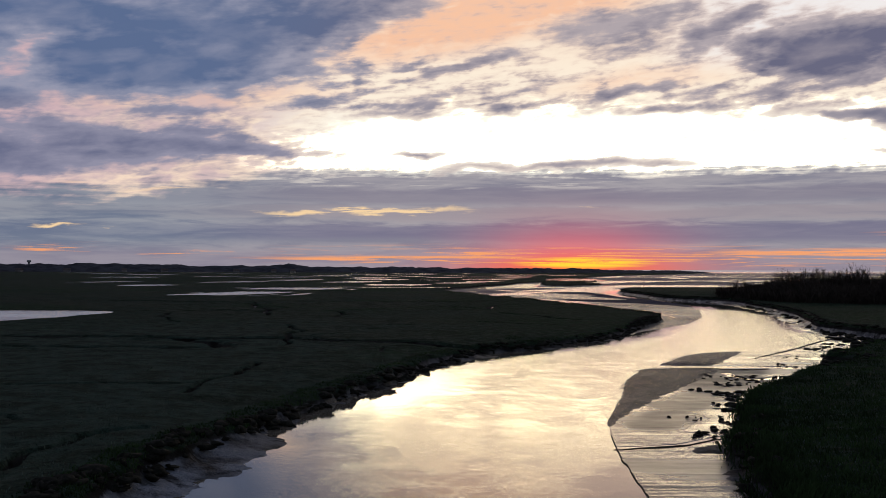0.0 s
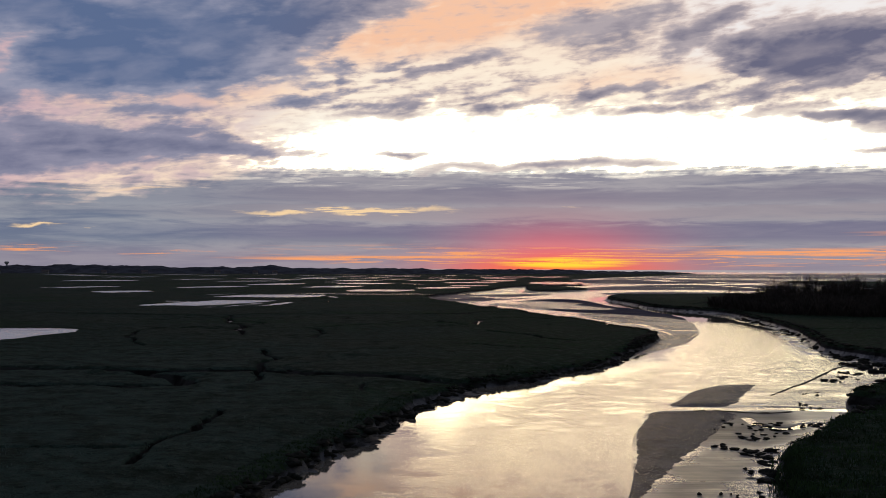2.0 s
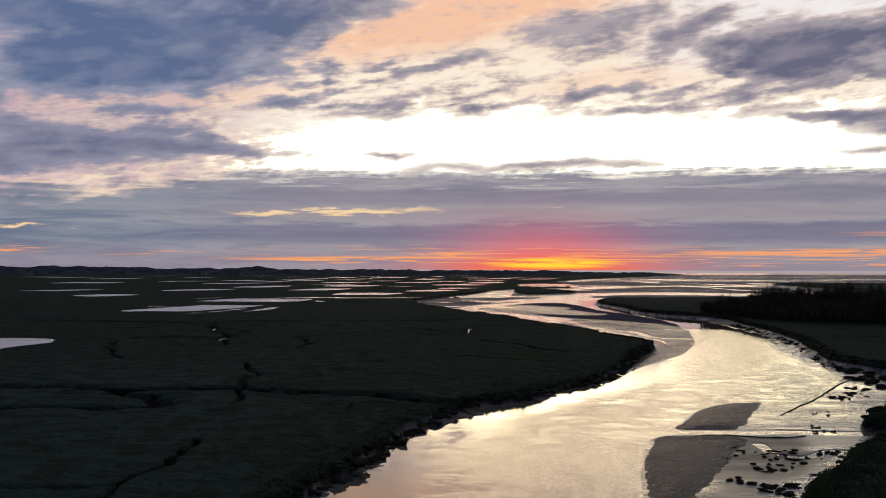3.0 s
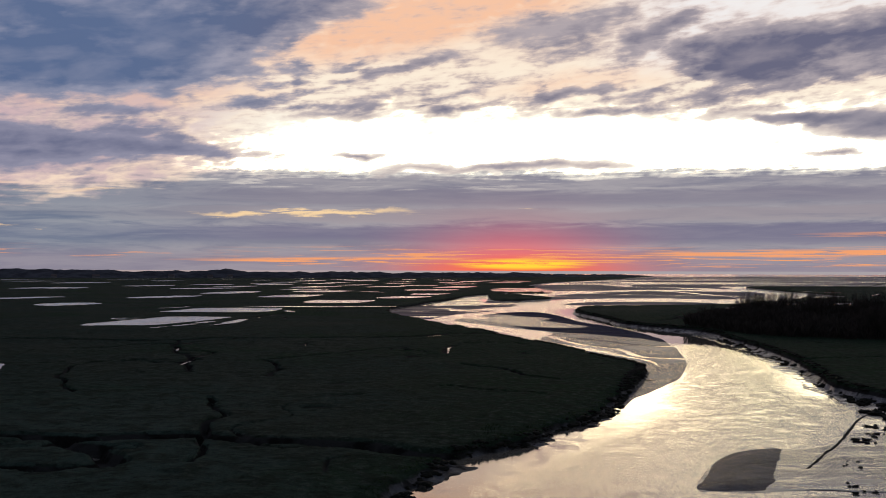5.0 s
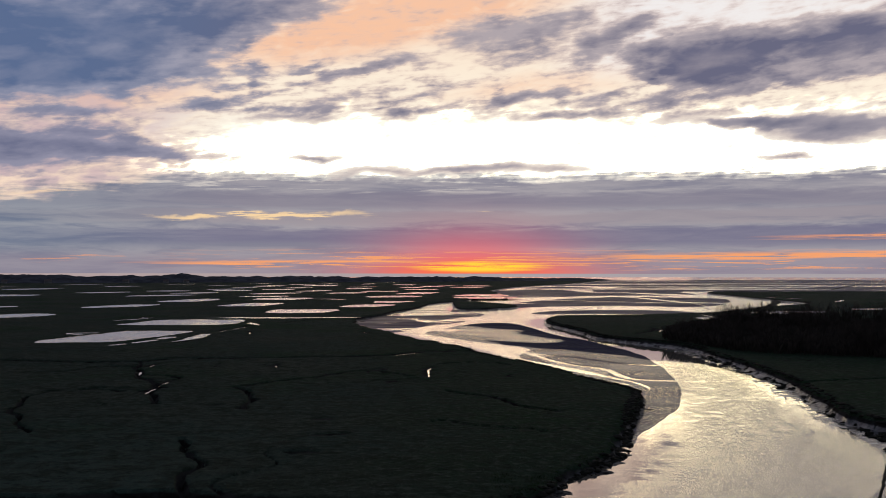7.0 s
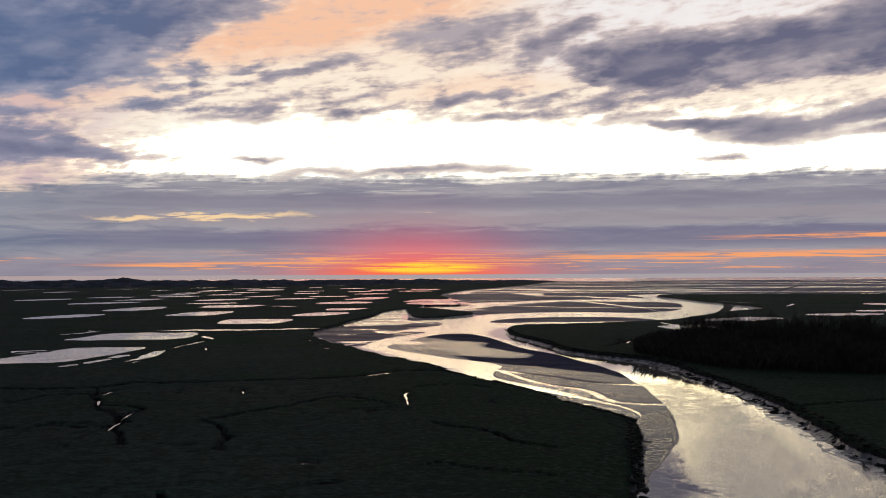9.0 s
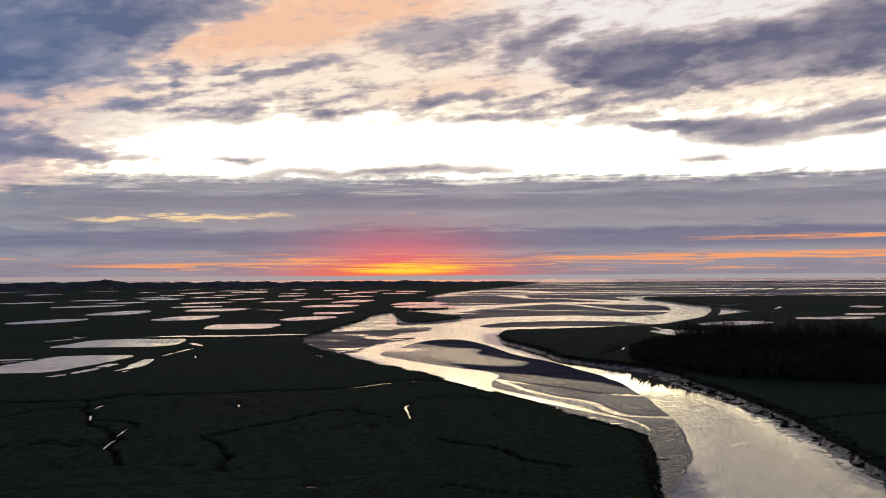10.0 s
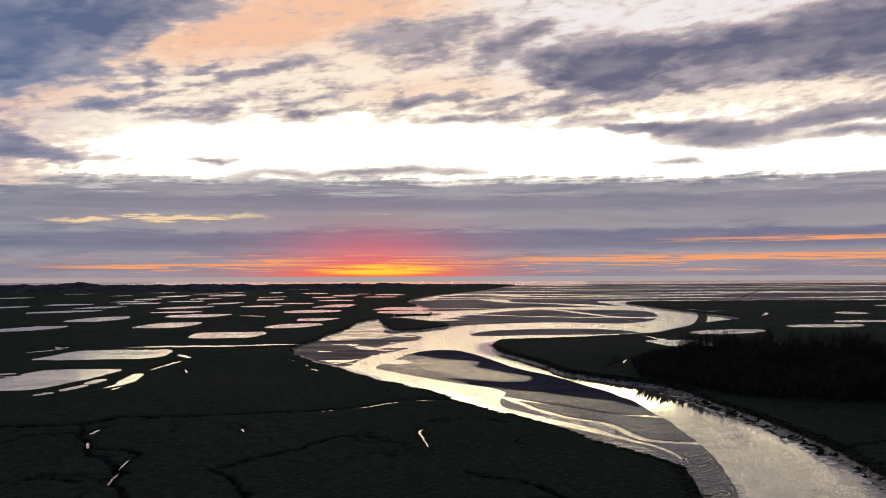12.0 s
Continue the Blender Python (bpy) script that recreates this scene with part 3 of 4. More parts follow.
RIGHT_BANK = [(74, 417), (71, 395), (71, 374), (71, 352), (69, 323), (72.5, 309), (76, 298), (80, 286), (80, 271), (78, 256), (75.8, 239), (74, 223),
              (71.3, 206), (68, 192), (63, 173), (59, 157), (59.5, 148), (60.4, 139), (58.4, 128), (48.4, 115), (43.2, 107), (39.2, 102),
              (37.6, 98.8), (39.4, 95.6), (38.6, 92.6), (34.0, 88.4), (29.9, 84.8), (26.3, 81.4), (22.7, 77.4), (20.7, 72.6), (18.8, 67.6), (17.1, 63.4), (17.4, 59.8), (16.3, 55.6), (14.6, 50),
              (13.0, 42), (12.1, 36.3), (9.5, 25), (7, 10), (6, -10), (8, -40), (0, -90), (-40, -150), (-60, -300), (-60, -600)]
ESTUARY = curve(LEFT_BANK + FAR_LEFT + FAR_RIGHT + RIGHT_BANK, True, 4)
ISLE = curve([(69, 673), (80, 670), (90, 628), (92, 588), (80, 562), (61, 540), (58, 568)], True, 5)

# creeks through the turf: control points, half width, depth
CREEKS_NEAR = [
    ([(-60, 121), (-33, 118.7), (-27.2, 117.3), (-21.8, 117.7), (-17.9, 118.7), (-13.4, 116.4), (-9.6, 114.9), (-3.2, 112.9), (2.1, 111), (6, 112)], 1.9, 1.2),
    ([(-17.3, 119.4), (-18.4, 126.6), (-17.9, 131), (-18.8, 135), (-21.4, 145)], 0.8, 0.85),
    ([(-17, 117.6), (-16.4, 111), (-15.7, 105.8)], 0.7, 0.6),
    ([(-110, 258), (-78, 250), (-63, 246), (-53.7, 244), (-43.4, 243.7), (-36.7, 251), (-22.5, 250.6), (4, 254.5), (17.3, 265.5), (27, 264)], 1.4, 0.95),
    ([(-38.4, 217), (-32, 211), (-32.3, 192), (-29, 176)], 0.85, 0.85),
    ([(-36.2, 196), (-45.2, 194), (-47.8, 188), (-47, 173.5), (-42.8, 161), (-38.8, 153)], 0.85, 0.85),
]
CREEKS_MID = [
    ([(-20.6, 195.6), (-15.1, 202.8), (-5.6, 215.5), (1.9, 220.7), (6, 211.8), (9.9, 209.9)], 0.85, 0.85),
    ([(-20.4, 195.5), (-18.1, 188), (-16.5, 179.5), (-18, 170)], 0.8, 0.75),
    ([(-16.2, 66), (-16.2, 69.3), (-16.2, 78.6), (-15.2, 88)], 0.5, 0.7),
    ([(-30, 71), (-22, 72.5), (-17.1, 73.1), (-15.8, 80.8)], 0.45, 0.6),
    ([(-22, 33), (-17.3, 40.7), (-18, 44.1), (-17.1, 46.9), (-16.6, 50), (-15.2, 52)], 0.9, 0.9),
    ([(-30, 57), (-23.7, 55.8), (-21.5, 54.8)], 0.5, 0.65),
    ([(-28, 114.5), (-25, 110.5), (-22.6, 106.5), (-23.2, 104.4)], 1.4, 0.9),
    ([(-52, 104), (-38, 104.5), (-31, 104), (-26.5, 103.2), (-23.2, 104.4)], 1.2, 0.8),
]
CREEKS_INNER = [
    ([(-60, 224), (-52.5, 224.5), (-49, 232), (-41, 231.6)], 1.1, 0.7),
    ([(14.2, 233.4), (24.7, 235.3), (28.1, 228.8)], 0.8, 0.75),
    ([(11, 187), (15.7, 181.5), (17.6, 176.8), (18.9, 170), (23, 163)], 0.8, 0.85),
    ([(6.3, 155.5), (7.8, 157), (12, 151.5), (18, 148)], 0.5, 0.6),
    ([(-70, 190), (-45.8, 192.6), (-42.2, 194.3), (-36, 192), (-32.6, 193)], 0.8, 0.75),
    ([(-31, 196), (-34, 206), (-38, 212), (-40, 224), (-44, 243)], 0.85, 0.85),
    ([(-41, 334), (-37, 364), (-30, 386), (-16, 420), (-2, 438)], 1.2, 0.55),
    ([(-140, 452), (-100, 448), (-78, 450), (-52, 440)], 1.6, 0.6),
]
CREEKS_OUTER = [
    ([(81, 326), (92, 344), (96, 360)], 1.2, 0.7),
    ([(90, 200), (75, 196), (64, 190)], 0.8, 0.85),
    ([(30, 60), (26, 54), (22, 52)], 0.5, 0.7),
]
CREEKS = [(curve(c, n=5), w, d) for c, w, d in CREEKS_NEAR + CREEKS_MID + CREEKS_INNER + CREEKS_OUTER]

# pools left in the creeks: line, half width
POOLS_NEAR = [
    ([(-56, 440), (-41, 443), (-21, 441), (-7, 443), (6, 443)], 5.0),
    ([(-45, 300), (-43, 318), (-42, 336)], 1.6),
    ([(-40, 350), (-37, 364), (-33, 382)], 1.1),
    ([(-35.5, 403), (-33, 393), (-31, 386)], 1.8),
    ([(13.3, 227.2), (11.7, 223.7), (11.1, 216.1), (10.4, 208.6)], 0.55),
    ([(-32.9, 189.4), (-32.7, 193.7), (-32.3, 196.7)], 0.45),
    ([(-32.6, 199.8), (-32.3, 204.9), (-31.9, 208)], 0.45),
    ([(-39, 218), (-39.8, 224.3)], 0.6),
    ([(-9.7, 137.2), (-8.2, 136.9)], 0.4),
    ([(-3, 252.2), (6.3, 256.4), (13, 262.5), (20, 265.3), (27, 265)], 0.6),
    ([(-31, 350), (-30, 338)], 0.6),
    ([(-82, 457), (-78, 443), (-77, 455)], 1.6),
]
POOLS_MID = [
    ([(-7.2, 147.5), (-6.2, 147.5)], 0.25),
    ([(-16.5, 233.5), (-16.3, 230)], 0.4),
    ([(-80, 335), (-73, 338)], 2.0),
    ([(-13, 729), (-9, 738), (-4, 726), (1, 716)], 4.0),
    ([(-14, 591), (-11, 591)], 2.5),
    ([(152, 470), (147, 440), (143, 430)], 1.5),
    ([(300, 640), (318, 668), (330, 690)], 2.0),
    ([(208, 640), (190, 560), (176, 545)], 1.0),
    ([(-3, 379), (-1, 376), (0.3, 372)], 1.0),
    ([(0.6, 361), (2.2, 357), (2.4, 353)], 1.0),
    ([(3, 342), (5, 336)], 1.0),
    ([(-59.3, 291), (-57.4, 296)], 0.9),
    ([(-55.5, 301), (-52.5, 309)], 0.8),
    ([(-51.5, 314), (-49.5, 322)], 1.0),
    ([(-86, 422), (-81, 430), (-77, 439)], 1.8),
    ([(-8.2, 160.3), (-6.6, 160)], 0.3),
    ([(-5.5, 148.4), (-4.6, 148.4)], 0.25),
]
POOLS_FAR = [
    ([(-33.5, 247.8), (-27.6, 251.5), (-18.5, 251.2)], 0.5),
    ([(-40.6, 232), (-40.2, 235), (-39.8, 238)], 0.9),
    ([(301, 716), (312, 728), (325, 736)], 2.0),
    ([(310, 769), (311, 740)], 2.0),
    ([(117.6, 417), (119.4, 418)], 0.9),
    ([(92.7, 341), (98, 352)], 0.8),
    ([(-82, 341), (-76, 344)], 1.5),
]
POOLS = [(curve(c, n=4), w * 0.34 if w < 1 else w * (0.62 if w < 3 else 0.85)) for c, w in POOLS_NEAR + POOLS_MID + POOLS_FAR]

# hunting ponds: middle, half width, half length
PONDS = [(-64.5, 328, 17.0, 27), (-76, 170.5, 16.5, 23.5), (-117, 593, 20.6, 30), (-57, 409, 19.7, 20.6), (-96, 706, 19, 39), (-51, 615, 17.8, 32),
         (-21, 514, 16.6, 24), (-141, 850, 30, 33), (-164, 1055, 21, 26), (-127, 954, 20, 30), (-58, 818, 21, 18), (-42, 743, 20.6, 25),
         (-58, 928, 23, 32), (-108, 1082, 20, 33), (-122, 1167, 19, 26), (-113, 1274, 18, 31), (-244, 1668, 22, 41), (-169, 1510, 16, 44),
         (-281, 1402, 21, 38), (-130, 1756, 18, 46), (-65, 1147, 17, 25)]
PONDS += [(-94, 1443, 27, 70), (-51, 1266, 17, 31), (-57, 1614, 23, 39), (-26, 1054, 19, 32), (-26, 1499, 24, 70), (-16, 1735, 22, 45),
          (6, 948, 22, 25), (20, 1195, 15, 28), (30, 1343, 25, 27), (20, 2150, 15, 70), (47, 1695, 14, 80), (39, 806, 26, 30), (29, 665, 13.4, 18),
          (12, 591, 18.5, 24), (37, 1032, 19, 20), (67, 938, 22, 45), (87, 1143, 21, 26), (87, 1294, 18, 33), (124, 1403, 22, 50), (157, 1303, 22, 34)]
PONDS += [(104, 853, 19, 35), (99, 775, 19, 28), (105, 2050, 27, 45), (206, 2180, 11, 70), (99, 1587, 20, 50), (155, 1511, 21, 23), (189, 1451, 19, 43),
          (198, 483, 27, 18), (145, 416, 12, 19), (268, 519, 25, 13), (381, 670, 16, 21), (317, 560, 20, 11), (501, 807, 14, 17)]
PONDS += [(-330, 1180, 28, 40), (-430, 1330, 30, 40), (-210, 980, 24, 30), (-260, 860, 26, 30), (-184, 572, 17, 21), (-134, 473, 13, 21), (-380, 1620, 26, 50), (-520, 1500, 30, 44)]


def pond_field(x, y, k):
    """Signed closeness to a pond's middle: 1 at the middle, 0 on its rim."""
    cx, cy, hx, hy = PONDS[k]
    k_shear = 0.30 + 0.2 * math.sin(3.7 * k + 0.6)
    u, v = (x - cx) / (1.07 * hx), (y - cy) / hy
    u = (u - k_shear * v) / (1 - 0.8 * k_shear)
    u = u * (1 + 0.16 * math.sin(5.1 * k) * v)
    q = 3.4 + 1.6 * math.sin(2.3 * k + 1.0)
    r = (np.abs(u) ** q + np.abs(v) ** q) ** (1 / q)
    return 1.0 - r * (1.02 + 0.12 * fbm(x, y, hx * 0.8, 4, 40 + k))


def fitted_reach(x, y):
    """Where the left bank is set back and lowered to fit the camera's view."""
    return step(y, 46, 60) * step(y, 190, 150) * step(x, 34, 26)


def sag(x, y, e):
    return 0.5 * fitted_reach(x, y) * step(e, -7.0, -0.4)


def turf_height(x, y):
    """Height of the salt marsh with its banks, creeks and basins."""
    wx = x + 1.1 * fbm(x, y, 11, 3, 5) + 0.45 * fbm(x, y, 2.2, 3, 6)
    wy = y + 1.1 * fbm(x, y, 11, 3, 7) + 0.45 * fbm(x, y, 2.2, 3, 8)
    e = inside(wx, wy, ESTUARY, 60.0)
    e = np.minimum(e, -inside(wx, wy, ISLE, 60.0))
    fitted = fitted_reach(x, y)
    e = e + 1.2 * fitted
    z = 0.14 * fbm(x, y, 9, 3, 1) + 0.06 * fbm(x, y, 1.6, 3, 2) + 0.12 * step(-e, 8.0, 0.5)
    z = z - sag(x, y, e)
    gully = np.abs(fbm(x, y, 26, 3, 11))
    z = z - 0.35 * step(gully, 0.014, 0.003) * step(fbm(x, y, 60, 2, 17), -0.05, 0.1) * step(-e, 3, 8)
    cx, cy = wx + 0.9 * fbm(x, y, 5, 2, 14), wy + 0.9 * fbm(x, y, 5, 2, 15)
    for line, w, d in CREEKS:
        w = w * (0.5 if w < 1.2 else 0.8)
        near = near_line(cx, cy, line, w * 2.5)
        z = z - 1.2 * d * step(near, w * 1.3, w * 0.3)
    toe = 1.0 + 1.2 * step(np.abs(y - 106), 9, 4) * (x < 20) + 0.9 * step(x, 40, 50) * (0.5 + fbm(x, y, 9, 2, 13)) + 1.4 * step(y, 66, 47) * (x < 0) + 0.5 * fbm(x, y, 14, 2, 12)
    rim = -0.1 - (0.25 + 0.5 * fbm(x, y, 6, 3, 19)) * fitted
    drop = -0.85 * step(e, rim, 1.0) - 0.36 * step(e, 0.5, toe) - 1.2 * step(e, toe - 0.3, 9.0) + (0.34 * step(e, 0.1, 0.8) + 0.4 * fitted * step(e, rim, rim + 0.5) * step(e, 0.9, 0.4)) * step(e, 5.0, 2.0) * fbm(x, y, 2.2, 4, 3, 0.55)
    z = np.where(e > rim - 0.2, np.minimum(z * step(e, 1.5, -0.2) + drop, z), z)
    for k, (cx, cy, hx, hy) in enumerate(PONDS):
        reach = 1.6 * max(hx, hy)
        idx = np.nonzero((np.abs(x - cx) < reach) & (np.abs(y - cy) < reach))[0]
        if len(idx):
            s = pond_field(x[idx], y[idx], k) * hx
            z[idx] = np.where((s < 0) & (e[idx] < -1.5) & (z[idx] > -0.75), np.maximum(z[idx], POND_Z + 0.04), z[idx])
            z[idx] = np.where(s > -2.0, np.minimum(z[idx], POND_Z - 0.16 * s), z[idx])
            z[idx] = np.where((s <= 0) & (s > -1.5), np.maximum(z[idx], POND_Z - 0.13 * s), z[idx])
    for line, w in POOLS:
        near = near_line(wx, wy, line, w * 2 + 3)
        shelf = step(near, w + (1.0 if w < 1 else 1.6), w + 0.4) * (e < 0.5)
        level = z + (POND_Z + 0.03 - z) * shelf
        z = np.minimum(z, z + (POND_Z - 0.24 - z) * shelf) if w < 1 else level
    return z, e


# ---- ground ----
radii = np.concatenate([np.linspace(0.5, 24, 24, endpoint=False), 24 * 1.0048 ** np.arange(500), 263 * 1.0088 ** np.arange(342)])
# columns are fine across the camera's view and coarse elsewhere
angles = np.concatenate([np.linspace(-180, -34, 60, endpoint=False), np.linspace(-33, 46, 780, endpoint=False), np.linspace(47, 180, 56)])
gx, gy, gf = fan(radii, angles)
gz, ge = turf_height(gx, gy)
ground = link_mesh("ground", np.stack([gx, gy, gz], 1), gf, TURF)
shore = ground.data.attributes.new("shore", "FLOAT", "POINT")
shore.data.foreach_set("value", step(ge, 0.2, 0.7).astype(np.float32))
gs = sag(gx, gy, ge)
sunk = ground.data.attributes.new("sunk", "FLOAT", "POINT")
sunk.data.foreach_set("value", gs.astype(np.float32))
tagged(ground, "dark olive salt marsh turf with muddy creek banks", "ground", kind="structure")

rows, cols = np.r_[0:len(radii):3, len(radii) - 1], np.r_[0:len(angles):3, len(angles) - 1]
wx, wy, wf = fan(np.r_[radii[rows], 9000.0], angles[cols])
fetch = ge.reshape(len(radii), len(angles))[np.ix_(rows, cols)]
fetch = np.concatenate([fetch, fetch[-1:]]).ravel()
water = link_mesh("water", np.stack([wx, wy, np.full_like(wx, WATER_Z)], 1), wf, RIVER)
open_water = water.data.attributes.new("open_water", "FLOAT", "POINT")
open_water.data.foreach_set("value", step(fetch, 2.0, 11.0).astype(np.float32))
tagged(water, "calm silty tidal river mirroring the sunset sky", "water", kind="structure")


# ---- mud and sand banks in the tideway ----
def mud_bank(name, outline, rise, mat, label, dips=(), streak=(9.0, 2.5, 0.10), margin=2.5, density=1.0, crest=0.0, wobble=0.8, lumps=(0.9, 0.012), lip=0.06, zones=()):
    """A low bank that rises out of the river. dips: wet runnels (line, half width, depth)."""
    ring = curve(outline, True, 5)
    r = np.hypot(ring[:, 0], ring[:, 1] + 5.0)
    a = np.degrees(np.arctan2(ring[:, 0], ring[:, 1] + 5.0))
    rr = (r.min() - 4) * (1 + 0.0045 / density) ** np.arange(int(math.log((r.max() + 5) / (r.min() - 4)) / math.log(1 + 0.0045 / density)) + 2)
    aa = np.arange(a.min() - 0.5, a.max() + 0.5, 0.075 / density)
    x, y, f = fan(rr, aa)
    wx = x + wobble * fbm(x, y, 9, 3, 21) + 0.3 * wobble * fbm(x, y, 1.8, 2, 22)
    wy = y + wobble * fbm(x, y, 9, 3, 23) + 0.3 * wobble * fbm(x, y, 1.8, 2, 24)
    s = inside(wx, wy, ring, 30.0)
    z = WATER_Z + np.minimum(lip * s, rise * step(s, 0, 12 if lip < 0.1 else 2.0) + 0.012) + crest * step(s, 2, 14)
    z = z + streak[2] * fbm(x / streak[0], y / streak[1], 1.0, 4, 25) * step(s, 0.3, 6)
    z = z + lumps[1] * fbm(x, y, lumps[0], 3, 26) * step(s, -0.2, 1.0)
    for line, w, d in dips:
        z = z - d * step(near_line(wx, wy, curve(line, n=5), w * 2.5), w * 1.6, w * 0.3)
    keep = (s > -margin)[f].all(1)
    used = np.unique(f[keep])
    index = np.zeros(len(x), np.int32)
    index[used] = np.arange(len(used))
    ob = link_mesh(name, np.stack([x, y, z], 1)[used], index[f[keep]], mat)
    marks = {}
    for key, line, soft in zones:
        there = inside(wx, wy, curve(line, True, 4), 30.0)[used]
        there = step(there + soft * fbm(wx[used], wy[used], 7, 4, 28), -soft * 0.4, soft * 0.6)
        marks[key] = np.maximum(marks.get(key, 0.0), there)
    for key, value in marks.items():
        area = ob.data.attributes.new(key, "FLOAT", "POINT")
        area.data.foreach_set("value", value.astype(np.float32))
    return tagged(ob, label, "mud bank", kind="structure")


mud_bank("sandbank", [(25.5, 143), (29.4, 150.5), (34.3, 159.3), (41, 172.2), (46.8, 187), (52.5, 205), (57.4, 226), (60.5, 242), (63.3, 258), (64.8, 277), (64.4, 294), (63.8, 317),
                      (61.5, 333), (60.5, 349), (61, 369), (61, 393), (58, 416), (49, 415), (40, 401), (29, 373), (22, 352), (25, 336), (31, 318), (35, 306), (40.5, 295),
                      (42, 284), (39, 274), (35, 260), (37.5, 247), (41.5, 231), (44.5, 214), (46, 203), (43.5, 193), (39.5, 181), (33.5, 166), (28.5, 153.5)],
         0.10, SAND, "wet grey rippled sandbank with shining runnels, between river arms",
         dips=(([(33, 285), (39.9, 272.4), (43.5, 263.5), (47.7, 254.1), (52, 243.6), (60, 237.5)], 0.55, 0.3),
               ([(39.9, 272.4), (40, 255.8), (42.5, 241.8), (46, 233.4), (46.7, 226.9), (46.2, 215.6), (48.8, 210.4), (56, 207)], 0.6, 0.3),
               ([(30, 372), (36, 362), (42, 350), (48, 345)], 5.0, 0.16), ([(31, 262), (36, 240), (40, 222), (43, 204)], 0.8, 0.2)),
         streak=(16.0, 7.0, 0.06), density=1.3, lumps=(1.5, 0.012), wobble=0.45, crest=0.12,
         zones=(("dry", [(41, 404), (51, 421), (60, 422), (64, 393), (62, 352), (66, 330), (70, 311), (71, 293), (69, 272), (66, 256), (62.7, 251), (60.3, 253), (60, 260), (54, 269.5), (48.4, 281), (43.5, 290),
                         (38.5, 302), (34, 321), (39, 315), (43.5, 307.6), (50.3, 303), (56.6, 313.9), (53.6, 331.9), (50.6, 348.1), (55.2, 364.3), (48.6, 372.4), (42.8, 386.7)], 1.6),
                ("film", [(28, 362), (37.3, 378), (47.9, 369), (53.9, 362), (49.9, 348), (52.7, 328.5), (56, 314), (51, 305.8), (44.2, 310.5), (37.2, 318.6), (34.9, 336), (28.3, 345.6)], 3.0),
                ("film", [(40.4, 251), (44.2, 245), (45, 236.4), (46.9, 232.8), (45.3, 223), (41.7, 221), (40, 228.4), (38.6, 238)], 1.5)))
mud_bank("mudflat", [(30, 252), (35, 240), (39.5, 228), (43, 214), (45, 204), (44, 195), (40, 182), (34, 167), (28.5, 154), (24.5, 143), (24, 146), (31, 163), (37, 177), (38.4, 186), (35, 202), (33.5, 216), (31, 234)],
         0.12, SAND, "glistening broken mud below the tip of the marsh", streak=(7, 4, 0.16), lumps=(1.2, 0.03), wobble=0.6, density=1.4,
         zones=(("film", [(39.1, 216.5), (38, 202), (38.3, 193.5), (43.2, 202.7), (41.5, 210), (41.5, 218.5)], 1.0),
                ("film", [(28, 254), (34, 248), (38, 236), (34, 232), (30, 244)], 1.5)))
mud_bank("mudflat", [(8.3, 36), (8.4, 41.7), (8.7, 47.6), (9.1, 52.7), (9.8, 59.3), (11.6, 68), (13.9, 79.5), (15.6, 85.5), (18.4, 94.5), (22.5, 97.0), (21.3, 98.6), (24, 106), (28, 111.5),
                     (33, 114.6), (38, 116.5), (43, 122.5), (48.5, 132), (55, 146), (60.5, 160), (66, 176), (70, 190), (76, 186), (72, 165), (62, 140), (58, 118), (46, 98), (40, 80), (30, 62), (22, 44), (16, 34)],
         0.035, SLICK, "smooth wet mudflat with drainage streaks, beside the grassy bank",
         dips=(([(8.0, 52.7), (10.9, 53.4), (12.9, 54.1), (14.5, 55.7), (17.6, 57.9), (20, 59)], 0.3, 0.16), ([(17, 97.0), (22, 97.4), (25.2, 96.8), (29.6, 97.5), (34.1, 96.6), (38, 97)], 0.7, 0.3),
               ([(25.6, 91.7), (25.4, 88.9), (25.8, 87.3), (27.1, 86.3), (30.4, 88.8), (31.7, 85.7)], 0.35, 0.16)),
         streak=(8.0, 1.2, 0.022), density=1.6, wobble=0.2,
         zones=(("dry", [(10.5, 60), (13, 68), (16, 77), (19, 86), (24, 95), (30.5, 95), (28.5, 88), (25, 80), (21.5, 72), (18, 66), (14, 60)], 2.5),))
mud_bank("sand_lobe", [(10.2, 60.7), (10.1, 61.9), (11.8, 68.9), (12.9, 73.6), (14.8, 82.4), (16.8, 89.2), (18.9, 95.0), (21.8, 95.9), (24.8, 96.0), (25.5, 92.7), (21.8, 85.3), (17.8, 77.1), (15.6, 72.7),
                       (13.1, 67.8), (11.8, 64.8)],
         0.16, PEBBLE, "dark pebbly rippled sand at the edge of the mudflat", streak=(3.0, 3.0, 0.02), density=2.0, wobble=0.15, lumps=(0.4, 0.03), margin=0.8, lip=0.3)
mud_bank("sand_lobe", [(21.4, 99.2), (22.8, 102.6), (26.3, 110.1), (30.2, 114.6), (34.0, 115.5), (30.6, 107.2), (27.0, 99.2), (24.1, 98.2)],
         0.16, PEBBLE, "dark pebbly rippled sand spit beside a runnel", streak=(3.0, 3.0, 0.02), density=2.0, wobble=0.15, lumps=(0.4, 0.03), margin=0.8, lip=0.3)
mud_bank("mud_ledge", [(79, 292), (80.6, 272), (78.8, 256), (76.5, 239), (74.7, 224), (70.6, 226), (71.6, 240), (73.6, 256), (74.6, 270), (75.0, 284)],
         0.07, MUD, "narrow ledge of broken wet mud below the bank", streak=(3, 2, 0.05), lumps=(1.6, 0.14), wobble=1.2, density=1.8)
